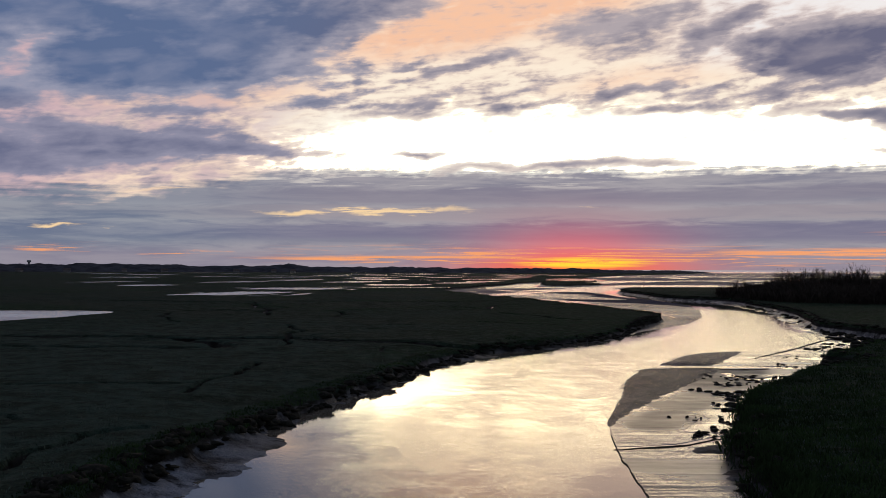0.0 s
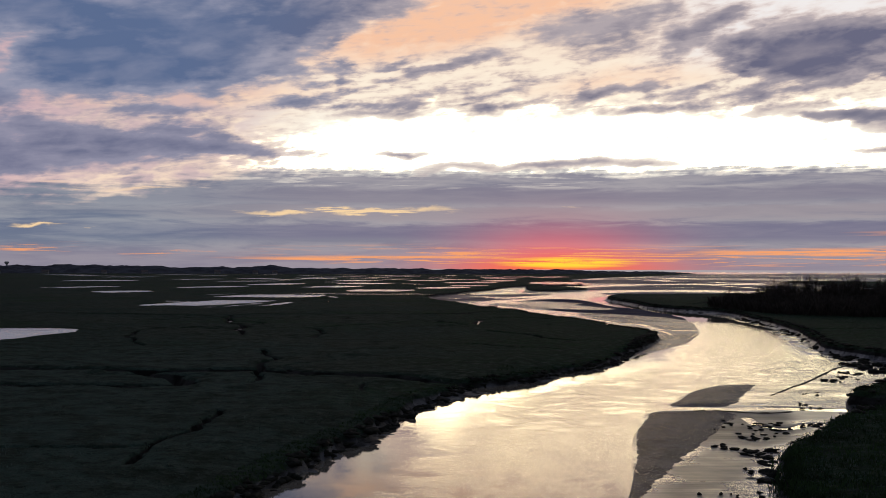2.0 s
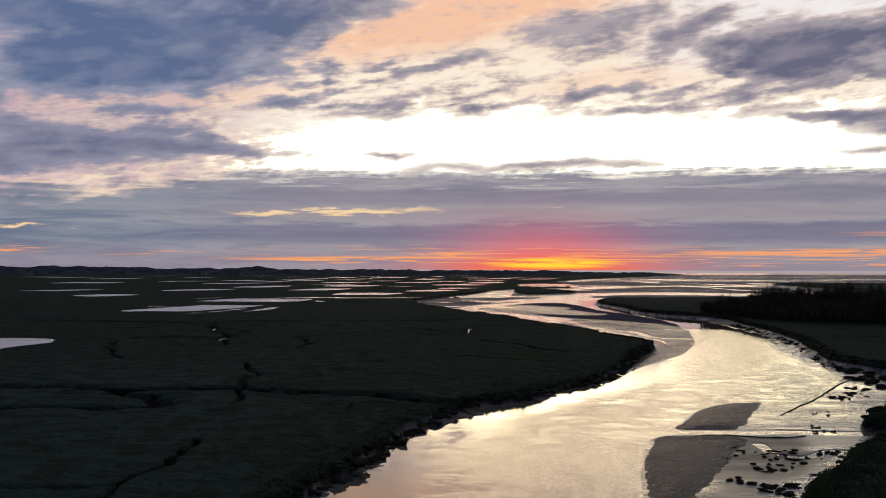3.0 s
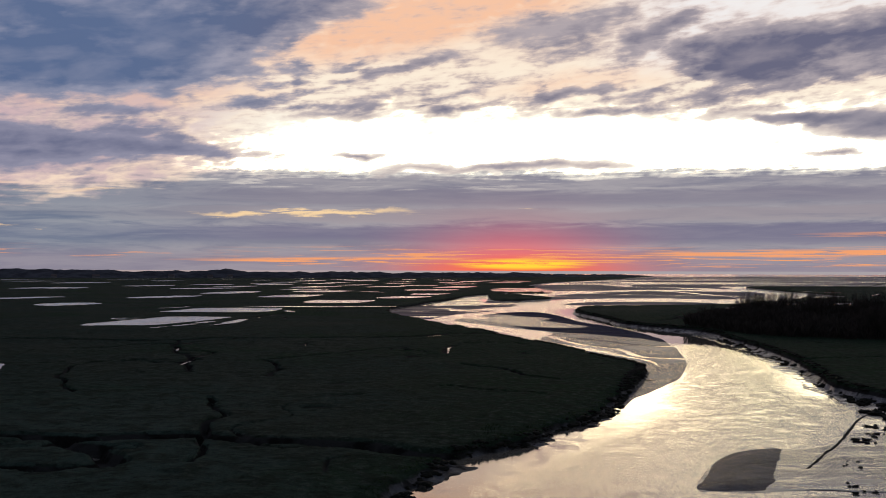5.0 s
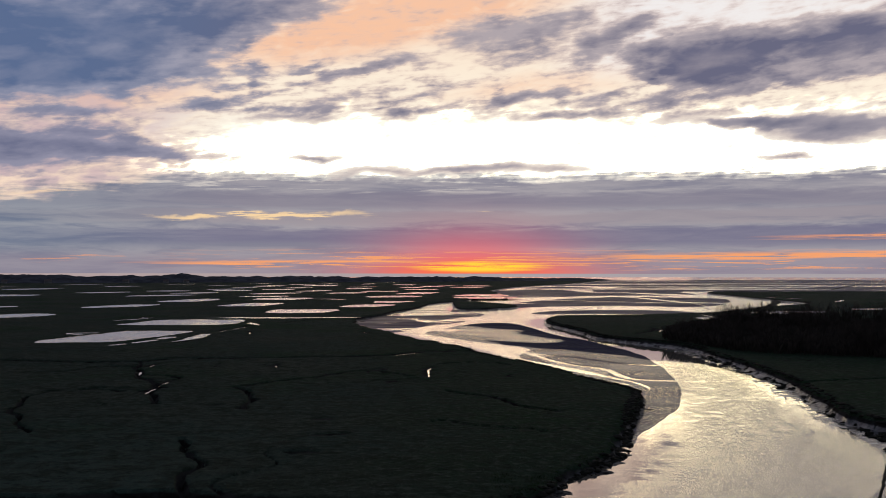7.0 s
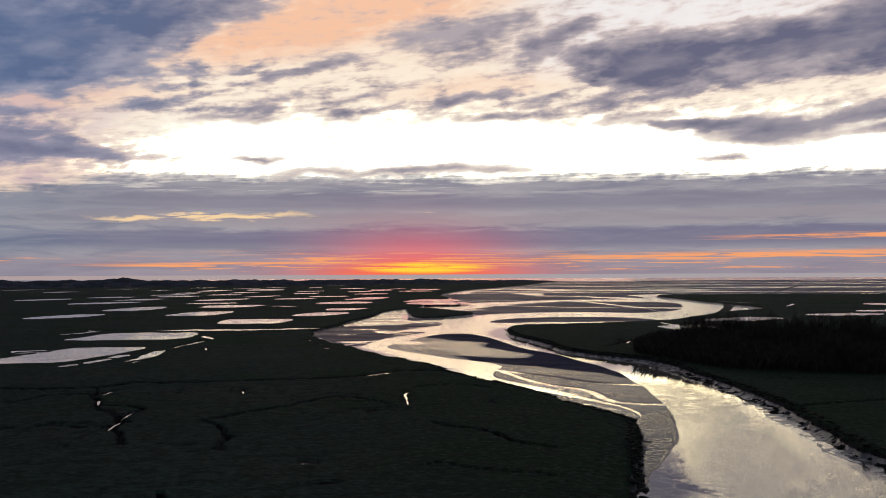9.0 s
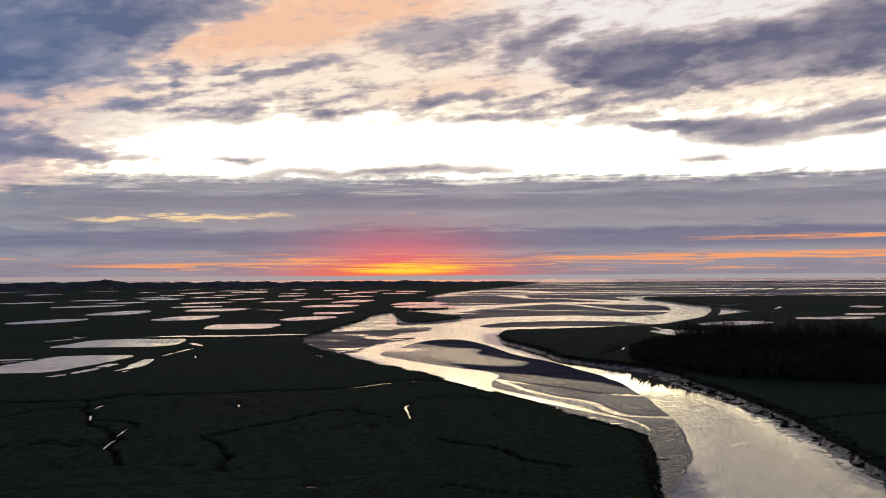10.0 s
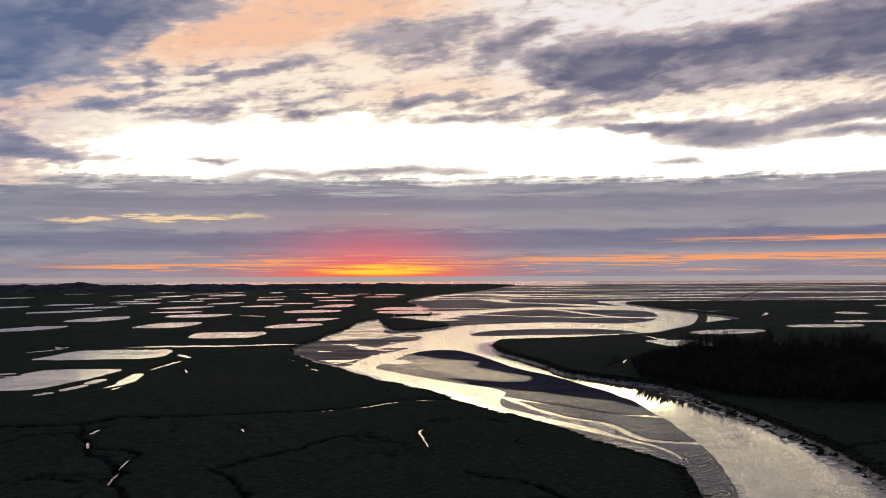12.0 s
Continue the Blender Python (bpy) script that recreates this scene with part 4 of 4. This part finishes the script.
mud_bank("mud_ledge", [(72, 207), (68.8, 192), (63.8, 173), (59.8, 157), (57.3, 146), (55.3, 137), (52.0, 138), (53.8, 148), (56.0, 159), (59.4, 175.5), (64.0, 194.5), (68.0, 209.5)],
         0.07, MUD, "narrow ledge of broken wet mud below the bank", streak=(3, 2, 0.05), lumps=(1.6, 0.14), wobble=1.2, density=1.8)
mud_bank("mudflat", [(86, 510), (104, 538), (129, 548), (156, 541), (166, 508), (151, 495), (112, 496), (88, 494)], 0.14, FLAT, "narrow dark sandbar in the bend of the river", streak=(30, 14, 0.06))
mud_bank("mudflat", [(51, 520), (80, 563), (112, 598), (158, 613), (189, 590), (230, 639), (276, 758), (262, 801), (213, 830), (152, 760), (120, 700), (90, 640), (62, 600), (54, 560)],
         0.14, FLAT, "broad grey mudflat with shining wet patches", streak=(60, 12, 0.22), dips=(([(130, 760), (170, 700), (210, 668), (262, 660)], 5, 0.3), ([(262, 660), (221, 672), (219, 715), (223, 818), (199, 857), (159, 838)], 5, 0.3)))
mud_bank("mudflat", [(3, 441), (11, 469), (25, 527), (54, 650), (69, 661), (60, 581), (48, 486), (36, 466), (23, 470)], 0.09, MUD, "glistening mudflat at the mouth of a creek", streak=(9, 16, 0.2), lumps=(4.0, 0.08))
mud_bank("mudflat", [(2, 438), (6, 465), (15, 478), (36, 489), (60, 510), (58, 478), (44, 456), (33, 433), (45, 430), (31, 404), (22, 384), (14, 358), (7, 378), (3, 398)], 0.1, FLAT,
         "streaked mudflat split by thin water runs", streak=(13, 14, 0.24), lumps=(4.0, 0.06))
mud_bank("tidal_flat", [(95, 800), (138, 943), (160, 1111), (250, 1419), (436, 1888), (628, 2464), (770, 2890), (1500, 3000), (2600, 3000), (2600, 1100), (1200, 1020), (614, 1035),
                        (529, 1065), (441, 1070), (345, 1050), (300, 880), (230, 870)],
         0.10, FLAT, "far tidal flats with long bands of water towards the sea", streak=(380, 48, 0.42), density=0.9, margin=20, wobble=6,
         dips=(([(345, 880), (298, 871), (279, 981), (248, 1038), (263, 1165)], 12, 0.35), ([(620, 1360), (485, 1351), (355, 1316), (340, 1510), (255, 1444), (169, 1175)], 22, 0.4)))


# ---- ponds and pools ----
def pond(k):
    cx, cy, hx, hy = PONDS[k]
    n, rings = 48, 5
    a = np.arange(n) / n * 2 * math.pi
    v = [(0.0, 0.0, 0.0)]
    for q in range(1, rings + 1):
        for t in a:
            v.append((1.42 * hx * q / rings * math.cos(t), 1.42 * hy * q / rings * math.sin(t), 0.0))
    tri = [(0, 1 + i, 1 + (i + 1) % n) for i in range(n)]
    for q in range(rings - 1):
        for i in range(n):
            s, e = 1 + q * n + i, 1 + q * n + (i + 1) % n
            tri += [(s, s + n, e + n), (s, e + n, e)]
    ob = link_mesh("pond", v, tri, STILL)
    ob.location = (cx, cy, POND_Z)
    return tagged(ob, "shallow marsh pond shining with reflected sky, in dark turf", "pond", "ponds in the salt marsh")


for k in range(len(PONDS)):
    pond(k)


def pool(line, w):
    """A film of water with pointed ends and a wavering edge."""
    s = np.linspace(0, len(line) - 1, 8 * len(line))
    mid = np.stack([np.interp(s, np.arange(len(line)), line[:, k]) for k in (0, 1)], 1)
    mid = mid + 0.5 * w * np.stack([fbm(mid[:, 0], mid[:, 1], 4 * w + 1, 2, 81), fbm(mid[:, 0], mid[:, 1], 4 * w + 1, 2, 82)], 1)
    d = np.gradient(mid, axis=0)
    d /= np.linalg.norm(d, axis=1)[:, None] + 1e-9
    q = s / s[-1]
    half = w * np.clip(4.5 * q * (1 - q), 0.03, 1) ** 0.6
    a = half * (1 + 0.85 * fbm(mid[:, 0], mid[:, 1], 2 * w + 0.4, 3, 83))
    b = half * (1 + 0.85 * fbm(mid[:, 0], mid[:, 1], 2 * w + 0.4, 3, 84))
    side = np.stack([-d[:, 1], d[:, 0]], 1)
    n = len(mid)
    pts = np.concatenate([mid + side * a[:, None], mid - side * b[:, None]])
    z = np.full((2 * n, 1), POND_Z + (-0.21 if w < 1 else 0.045))
    ob = link_mesh("pool", np.concatenate([pts, z], 1), [(i, i + n, i + n + 1, i + 1) for i in range(n - 1)], STILL)
    return tagged(ob, "narrow pool of still water in a marsh creek", "pool", "pools in the creeks")


for line, w in POOLS:
    pool(line, w)


# ---- grass: tussocks along the banks, blades over the nearer turf ----
def blades(name, x, y, z, tall, wide, count, label, spread, mat=BLADE):
    """Bent blades in tufts at those places."""
    rng = np.random.default_rng(7)
    m = len(x) * count
    bx = np.repeat(x, count) + rng.normal(0, spread, m)
    by = np.repeat(y, count) + rng.normal(0, spread, m)
    bz = np.repeat(z, count) - 0.06
    h = np.repeat(tall, count) * rng.uniform(0.5, 1.15, m)
    t, lean = rng.uniform(0, 2 * math.pi, m), rng.uniform(0.1, 0.7, m) * h
    cx, cy = np.cos(t), np.sin(t)
    ox, oy = -cy * wide * rng.uniform(0.6, 1.3, m), cx * wide * rng.uniform(0.6, 1.3, m)
    v = np.stack([np.stack([bx - ox, by - oy, bz], 1), np.stack([bx + ox, by + oy, bz], 1),
                  np.stack([bx + cx * lean * 0.35 + ox * 0.7, by + cy * lean * 0.35 + oy * 0.7, bz + h * 0.65], 1),
                  np.stack([bx + cx * lean, by + cy * lean, bz + h], 1)], 1).reshape(-1, 3)
    i = np.arange(m)[:, None] * 4
    f = np.concatenate([i + [0, 1, 2], i + [0, 2, 3]])
    ob = link_mesh(name, v, f, mat, smooth=False)
    return tagged(ob, label, "grass", kind="stuff")


rng = np.random.default_rng(3)
near = (gy > 18) & (gy < 300) & (np.abs(np.degrees(np.arctan2(gx, gy + 5))) < 40)
rim = np.nonzero(near & (ge > -1.3) & (ge < 0.35) & (gz + gs > -0.55))[0]
rim = rng.choice(rim, min(9000, len(rim)), replace=False)
blades("bank_grass", gx[rim], gy[rim], gz[rim], rng.uniform(0.06, 0.22, len(rim)), 0.035, 7, "tufts of dark rough grass hanging over the bank", 0.16, RANK)
wild = np.nonzero((gx > 8) & (gy > 28) & (gy < 125) & (ge < 0.3) & (ge > -14) & (gz > -0.6) & (gx < 75))[0]
wild = rng.choice(wild, min(6500, len(wild)), replace=False)
blades("rough_grass", gx[wild], gy[wild], gz[wild], rng.uniform(0.12, 0.36, len(wild)), 0.03, 8, "tall dark rough grass on the river bank", 0.25, RANK)
reed = np.nonzero((gx > 8) & (gy > 26) & (gy < 72) & (ge > -0.4) & (ge < 0.9) & (gx < 40))[0]
reed = rng.choice(reed, min(1200, len(reed)), replace=False)
blades("reeds", gx[reed], gy[reed], gz[reed], rng.uniform(0.25, 0.6, len(reed)), 0.02, 7, "dark reeds leaning out over the wet mud", 0.25, RANK)
turf = np.nonzero(near & (ge < -1.0) & (gz + gs > -0.2) & (gy < 150))[0]
turf = rng.choice(turf, min(7000, len(turf)), replace=False)
blades("marsh_grass", gx[turf], gy[turf], gz[turf], rng.uniform(0.08, 0.2, len(turf)), 0.03, 5, "short dark grass over the salt marsh", 0.3)


# ---- mud clods on the flat ----
def clod_bmesh(size, flat, seed):
    bm = bmesh.new()
    bmesh.ops.create_icosphere(bm, subdivisions=2, radius=1.0)
    for v in bm.verts:
        k = 1 + 0.75 * noise.noise(v.co * 1.9 + Vector((seed * 3.7, 0, 0))) + 0.7 * noise.noise(v.co * 4.5 + Vector((0, seed, 0)))
        v.co = Vector((v.co.x * k * size, v.co.y * k * size * 1.3, max(v.co.z, -0.4) * k * flat))
    return bm


def clod(x, y, size, flat, seed, z=WATER_Z + 0.1, mat=CLOD, name="mud_clod", label="dark weed-covered clod of fallen turf on wet mud", category="mud clod", group="clods on the mudflat"):
    bm = clod_bmesh(size, flat, seed)
    me = bpy.data.meshes.new(name)
    bm.to_mesh(me)
    bm.free()
    for p in me.polygons:
        p.use_smooth = True
    me.materials.append(mat)
    ob = new(name, me)
    ob.location, ob.rotation_euler = (x, y, z), (0, 0, seed * 1.3)
    return tagged(ob, label, category, group)


rng = np.random.default_rng(11)
for cx, cy, many, size in ((25.3, 87.2, 5, 0.3), (25.7, 84.8, 5, 0.32), (27.1, 87.3, 4, 0.3), (23.4, 82.4, 5, 0.3), (22.1, 81.8, 2, 0.25), (19.6, 78.2, 2, 0.28), (20.9, 76.3, 6, 0.3),
                           (19.2, 69, 4, 0.25), (17.8, 61.6, 3, 0.2), (16.7, 59.6, 3, 0.2), (15.5, 57.2, 6, 0.22), (14.7, 56.9, 2, 0.2), (15.7, 63.5, 2, 0.15), (22, 75.3, 3, 0.25), (21.5, 87.4, 1, 0.2),
                           (23.2, 89, 3, 0.2), (29.8, 87.6, 5, 0.3), (43.4, 119.8, 5, 0.35), (46.5, 122.7, 3, 0.3), (37, 106.9, 3, 0.2), (33, 99, 4, 0.25), (49, 127, 5, 0.35)):
    for k in range(int(many * 1.7) + 2):
        clod(cx + rng.normal(0, 0.6), cy + rng.normal(0, 1.1), size * rng.uniform(0.25, 0.9), rng.uniform(0.04, 0.1), int(cx * 10) + k, WATER_Z + 0.06)
shore = curve([(52, 127), (54.5, 140), (59, 160), (65.5, 187), (71.5, 213), (74.8, 245), (77, 262)], n=8)
for k in range(170):
    c = shore[int(rng.uniform(0, 1) * (len(shore) - 1))]
    clod(c[0] + rng.uniform(-0.8, 2.6), c[1] + rng.normal(0, 2), rng.uniform(0.15, 0.6), rng.uniform(0.12, 0.32), 400 + k)


# slumped blocks of turf down the eroded banks
left = curve(LEFT_BANK, n=8)
left = left[(left[:, 1] > 34) & (left[:, 1] < 192)]
steps = np.concatenate([[0], np.cumsum(np.linalg.norm(np.diff(left, axis=0), axis=1))])
at = steps[-1] * ((np.arange(230) + rng.uniform(0, 1, 230)) / 230) ** 1.35
bx = np.interp(at, steps, left[:, 0]) - 0.9 + rng.uniform(0, 1.2, 230)
by = np.interp(at, steps, left[:, 1]) + rng.normal(0, 0.3, 230)
for k, (x, y, z) in enumerate(zip(bx, by, np.maximum(turf_height(bx, by)[0], WATER_Z))):
    clod(x, y, rng.uniform(0.12, 0.36), rng.uniform(0.08, 0.22), 600 + k, z, CLOD, "turf_block", "slumped block of dark turf on the eroded river bank", "turf block", "slumped turf blocks")


# tussocks that hang over the rim of the banks
def along_bank(line, lo, hi, count, side, seed):
    """Places, sizes and seeds of tussocks along a bank."""
    r2 = np.random.default_rng(seed)
    path = curve(line, n=8)
    path = path[(path[:, 1] > lo) & (path[:, 1] < hi)]
    run = np.concatenate([[0], np.cumsum(np.linalg.norm(np.diff(path, axis=0), axis=1))])
    t = run[-1] * (np.arange(count) + r2.uniform(0, 1, count)) / count
    x = np.interp(t, run, path[:, 0]) + side * r2.uniform(-0.9, 0.4, count)
    y = np.interp(t, run, path[:, 1]) + r2.normal(0, 0.3, count)
    size = r2.uniform(0.16, 0.5, count)
    return zip(x, y, turf_height(x, y)[0] + 0.03, size, size * r2.uniform(0.35, 0.6, count), range(900, 900 + count))


for x, y, z, size, flat, seed in [*along_bank(LEFT_BANK, 36, 130, 150, 1, 21), *along_bank(RIGHT_BANK[::-1], 40, 150, 130, -1, 23)]:
    clod(x, y, size, flat, seed, z, CLOD, "tussock", "dark grassy tussock hanging over the eroded bank", "tussock", "tussocks along the banks")

# the smaller ones farther down both banks
hv, hf = [], []
for x, y, z, size, flat, seed in [*along_bank(LEFT_BANK, 130, 200, 260, 1, 22), *along_bank(LEFT_BANK, 200, 300, 220, 1, 24), *along_bank(RIGHT_BANK[::-1], 150, 420, 420, -1, 25)]:
    bm = clod_bmesh(size, flat * 0.8, seed)
    first = len(hv)
    hv += [(v.co.x + x, v.co.y + y, v.co.z + z) for v in bm.verts]
    hf += [tuple(v.index + first for v in f.verts) for f in bm.faces]
    bm.free()
tagged(link_mesh("tussocks", hv, hf, CLOD), "dark broken turf and tussocks along the far banks", "tussocks", kind="stuff")


def ridge(points, w, h, label):
    """A thin crumbling lip of mud along a line."""
    line = curve(points, n=14)
    line = line + 0.12 * np.stack([fbm(line[:, 0], line[:, 1], 1.5, 3, 91), fbm(line[:, 0], line[:, 1], 1.5, 3, 92)], 1)
    d = np.gradient(line, axis=0)
    d /= np.linalg.norm(d, axis=1)[:, None] + 1e-9
    side = np.stack([-d[:, 1], d[:, 0]], 1) * w
    n = len(line)
    top = WATER_Z + h * (1 + 0.6 * fbm(line[:, 0], line[:, 1], 0.7, 2, 93))
    v = np.concatenate([np.c_[line - side, np.full(n, WATER_Z - 0.05)], np.c_[line - 0.3 * side, top], np.c_[line + 0.3 * side, top], np.c_[line + side, np.full(n, WATER_Z - 0.05)]])
    f = [(k * n + i, k * n + i + 1, (k + 1) * n + i + 1, (k + 1) * n + i) for k in range(3) for i in range(n - 1)]
    return tagged(link_mesh("mud_ridge", v, f, CLOD), label, "mud ridge")


ridge([(8.35, 38), (8.5, 42), (8.75, 47.6), (9.1, 52.7), (9.5, 57)], 0.05, 0.05, "thin dark crumbling lip of mud at the waterline")
# near-black colour on these strips stands for shadow along the mud edges
ridge([(57, 144), (53, 137.5), (49.5, 133), (44, 124), (39.6, 116.8), (37, 113.2), (34.3, 109), (32.6, 106.4)], 0.2, 0.08, "dark crumbling lip along the edge of the mudflat")
ridge([(20.8, 94.3), (22.5, 95.6), (24.6, 95.7), (26.4, 94.9), (28.4, 94.5), (30.5, 95.2)], 0.28, 0.09, "thin edge of a drainage runnel across the mudflat, dark to stand for its shaded lip")
ridge([(8.9, 52.6), (10.9, 53.2), (12.9, 53.9), (14.5, 55.4), (17.6, 57.6)], 0.05, 0.04, "thin edge of a drainage runnel across the mudflat, dark to stand for its shaded lip")


ridge([(312, 770), (305, 742), (280, 680), (246, 611), (222, 566), (202, 535), (181, 508)], 3.2, 0.45, "dark ragged mud bar along the bend of the river")
ridge([(558, 1160), (640, 1300), (740, 1470), (869, 1683)], 2.2, 0.7, "long low dark training wall across the tidal flat")


# ---- willow scrub on the point ----
def shrub_mesh(seed):
    """Upright bare stems that fork into fine twigs."""
    r = random.Random(seed)
    v, f = [], []

    def stick(a, b, w0, w1):
        d = (b - a).normalized()
        s = d.orthogonal().normalized()
        t = d.cross(s)
        i = len(v)
        for p, w in ((a, w0), (b, w1)):
            for k in range(3):
                ang = k * 2.0944
                v.append(p + (s * math.cos(ang) + t * math.sin(ang)) * w)
        for k in range(3):
            f.append((i + k, i + (k + 1) % 3, i + 3 + (k + 1) % 3, i + 3 + k))

    for _ in range(16):
        ang, rad = r.uniform(0, 6.283), 1.6 * math.sqrt(r.random())
        a = Vector((rad * math.cos(ang), rad * math.sin(ang), -0.2))
        lean = Vector((math.cos(ang) * r.uniform(0.0, 0.35), math.sin(ang) * r.uniform(0.0, 0.35), 1))
        h = r.uniform(0.55, 1.0)
        top = a
        for seg in range(3):
            nxt = top + (lean + Vector((r.gauss(0, 0.15), r.gauss(0, 0.15), 0))) * (h * 1.6)
            stick(top, nxt, 0.06 - 0.015 * seg, 0.045 - 0.015 * seg)
            for _ in range(6):
                p = top.lerp(nxt, r.random())
                e = p + Vector((r.gauss(0, 0.5), r.gauss(0, 0.5), r.uniform(0.5, 1.4))) * (0.5 + 0.5 * h)
                stick(p, e, 0.034, 0.012)
                for _ in range(2):
                    g = p.lerp(e, r.uniform(0.3, 0.9))
                    stick(g, g + Vector((r.gauss(0, 0.3), r.gauss(0, 0.3), r.uniform(0.2, 0.7))), 0.024, 0.008)
            top = nxt
    me = bpy.data.meshes.new("shrub")
    me.from_pydata([tuple(p) for p in v], [], f)
    me.materials.append(TWIG)
    return me


SHRUBS = [shrub_mesh(s) for s in range(5)]
THICKET = curve([(86, 308), (92, 325), (100, 345), (114, 356), (130, 345), (150, 340), (190, 345), (240, 350), (250, 270), (200, 225), (145, 214), (109, 238), (87, 257), (84.5, 275), (82.5, 293)], True, 4)
rng = np.random.default_rng(5)
tx, ty = rng.uniform(82, 250, 2600), rng.uniform(230, 358, 2600)
ok = inside(tx, ty, THICKET, 20.0) > 0.5
tx, ty = tx[ok][:150], ty[ok][:150]
for k, (x, y) in enumerate(zip(tx, ty)):
    ob = new("willow_shrub", SHRUBS[k % 5])
    tall = 0.8 + 0.4 * fbm(np.array([x]), np.array([y]), 22, 2, 61)[0] + rng.uniform(-0.25, 0.35) + 0.4 * step(x, 98, 122)
    ob.matrix_world = Matrix.Translation((x, y, 0)) @ Matrix.Rotation(rng.uniform(0, 6.28), 4, "Z") @ Matrix.Diagonal((1.55, 1.55, tall * 1.1, 1))
    tagged(ob, "bare dark willow shrub in a dense thicket on the marsh", "shrub", "shrubs of the thicket")


ux, uy = rng.uniform(80, 250, 14000), rng.uniform(205, 360, 14000)
deep = inside(ux, uy, THICKET, 20.0)
some = deep > -1.5
ux, uy, deep = ux[some], uy[some], deep[some]
height = (3.2 + 0.8 * step(deep, 0, 12)) * (1 - 0.5 * step(uy, 285, 330) * step(ux, 125, 96)) + 1.3 * fbm(ux, uy, 14, 3, 62)
blades("scrub_undergrowth", ux, uy, np.zeros(len(ux)), height, 0.07, 7, "dense dark undergrowth of reeds and brambles under the willows", 0.6, TWIG)

for k in range(16):
    ob = new("willow_shrub", SHRUBS[k % 5])
    x, y = 118 + 2.6 * k + rng.normal(0, 1.5), 352 + rng.normal(0, 4)
    ob.matrix_world = Matrix.Translation((x, y, 0)) @ Matrix.Rotation(rng.uniform(0, 6.28), 4, "Z") @ Matrix.Diagonal((0.8, 0.8, rng.uniform(1.2, 1.7), 1))
    tagged(ob, "tall bare willow saplings at the edge of the thicket", "shrub", "shrubs of the thicket")


# ---- far shore: wooded dunes, houses, water tower ----
def dunes():
    spine = curve([(-2600, 1250), (-1700, 1500), (-1100, 1700), (-740, 1850), (-420, 1960), (-100, 2080), (180, 2220), (400, 2380), (620, 2560), (760, 2860)], n=60)
    length = np.concatenate([[0], np.cumsum(np.linalg.norm(np.diff(spine, axis=0), axis=1))])
    s = np.arange(0, length[-1], 2.5)
    x, y = np.interp(s, length, spine[:, 0]), np.interp(s, length, spine[:, 1])
    fade = np.interp(s / s[-1], [0, 0.35, 0.55, 0.75, 0.9, 1.0], [16, 15, 13.5, 11, 6, 0.5])
    v, rows = [], 7
    for k in range(rows):
        w = (k - 3) / 3.0
        top = np.cos(w * math.pi / 2) ** 0.8
        lump = 1 + 0.2 * fbm(s, np.full_like(s, 40.0 * k), 90, 3, 71) + 0.34 * fbm(s, np.full_like(s, 9.0 * k), 24, 4, 72, 0.7) + 0.16 * fbm(s, np.full_like(s, 5.0 * k), 8, 3, 73, 0.7)
        off = w * 90
        v.append(np.stack([x + off * 0.35, y + off, fade * top * lump - 0.6], 1))
    n = len(s)
    f = [(k * n + i, k * n + i + 1, (k + 1) * n + i + 1, (k + 1) * n + i) for k in range(rows - 1) for i in range(n - 1)]
    ob = link_mesh("dune_ridge", np.concatenate(v), f, DUNE)
    return tagged(ob, "long low dark wooded dune ridge on the far shore", "dunes", kind="structure")


dunes()


def part(name, bm, mat, parent, label=""):
    me = bpy.data.meshes.new(name)
    bm.to_mesh(me)
    bm.free()
    me.materials.append(mat)
    ob = new(name, me)
    ob.parent = parent
    return tagged(ob, label)


def lathe(profile, n=20):
    bm = bmesh.new()
    rings = [[bm.verts.new((r * math.cos(2 * math.pi * i / n), r * math.sin(2 * math.pi * i / n), z)) for i in range(n)] for r, z in profile]
    for a, b in zip(rings[:-1], rings[1:]):
        for i in range(n):
            bm.faces.new((a[i], a[(i + 1) % n], b[(i + 1) % n], b[i]))
    bm.faces.new(rings[0][::-1])
    bm.faces.new(rings[-1])
    return bm


def water_tower(x, y, z):
    base = new("water_tower")
    base.location = (x, y, z)
    tagged(base, "pale concrete water tower on the far dunes", "water tower")
    part("shaft", lathe([(2.0, -1), (1.7, 4), (1.7, 7.6)]), CONCRETE, base)
    part("tank", lathe([(1.7, 7.6), (3.6, 9.2), (3.8, 11.4), (3.4, 11.9), (0.5, 12.3)]), CONCRETE, base)


water_tower(-735, 1846, 8.2)


def house(x, y, z, w, turn):
    base = new("house")
    base.location, base.rotation_euler = (x, y, z), (0, 0, turn)
    tagged(base, "small pale house with a dark roof on the far shore", "house", "houses of the far village")
    bm = bmesh.new()
    bmesh.ops.create_cube(bm, size=1, matrix=Matrix.Translation((0, 0, 1.2)) @ Matrix.Diagonal((w, 7, 3.6, 1)))
    part("wall", bm, RENDER, base)
    bm = bmesh.new()
    a = [bm.verts.new(p) for p in ((-w / 2 - 0.3, -3.9, 2.9), (w / 2 + 0.3, -3.9, 2.9), (w / 2 + 0.3, 0, 6), (-w / 2 - 0.3, 0, 6), (w / 2 + 0.3, 3.9, 2.9), (-w / 2 - 0.3, 3.9, 2.9))]
    for q in ((0, 1, 2, 3), (3, 2, 4, 5), (0, 3, 5), (1, 4, 2), (0, 5, 4, 1)):
        bm.faces.new([a[i] for i in q])
    part("roof", bm, TILE, base)


rng = np.random.default_rng(9)
for k in range(9):
    house(-790 + 66 * k + rng.uniform(-45, 45), 1690 + 20 * k + rng.uniform(-30, 20), 0.3, rng.uniform(7, 11), rng.uniform(-0.4, 0.4))
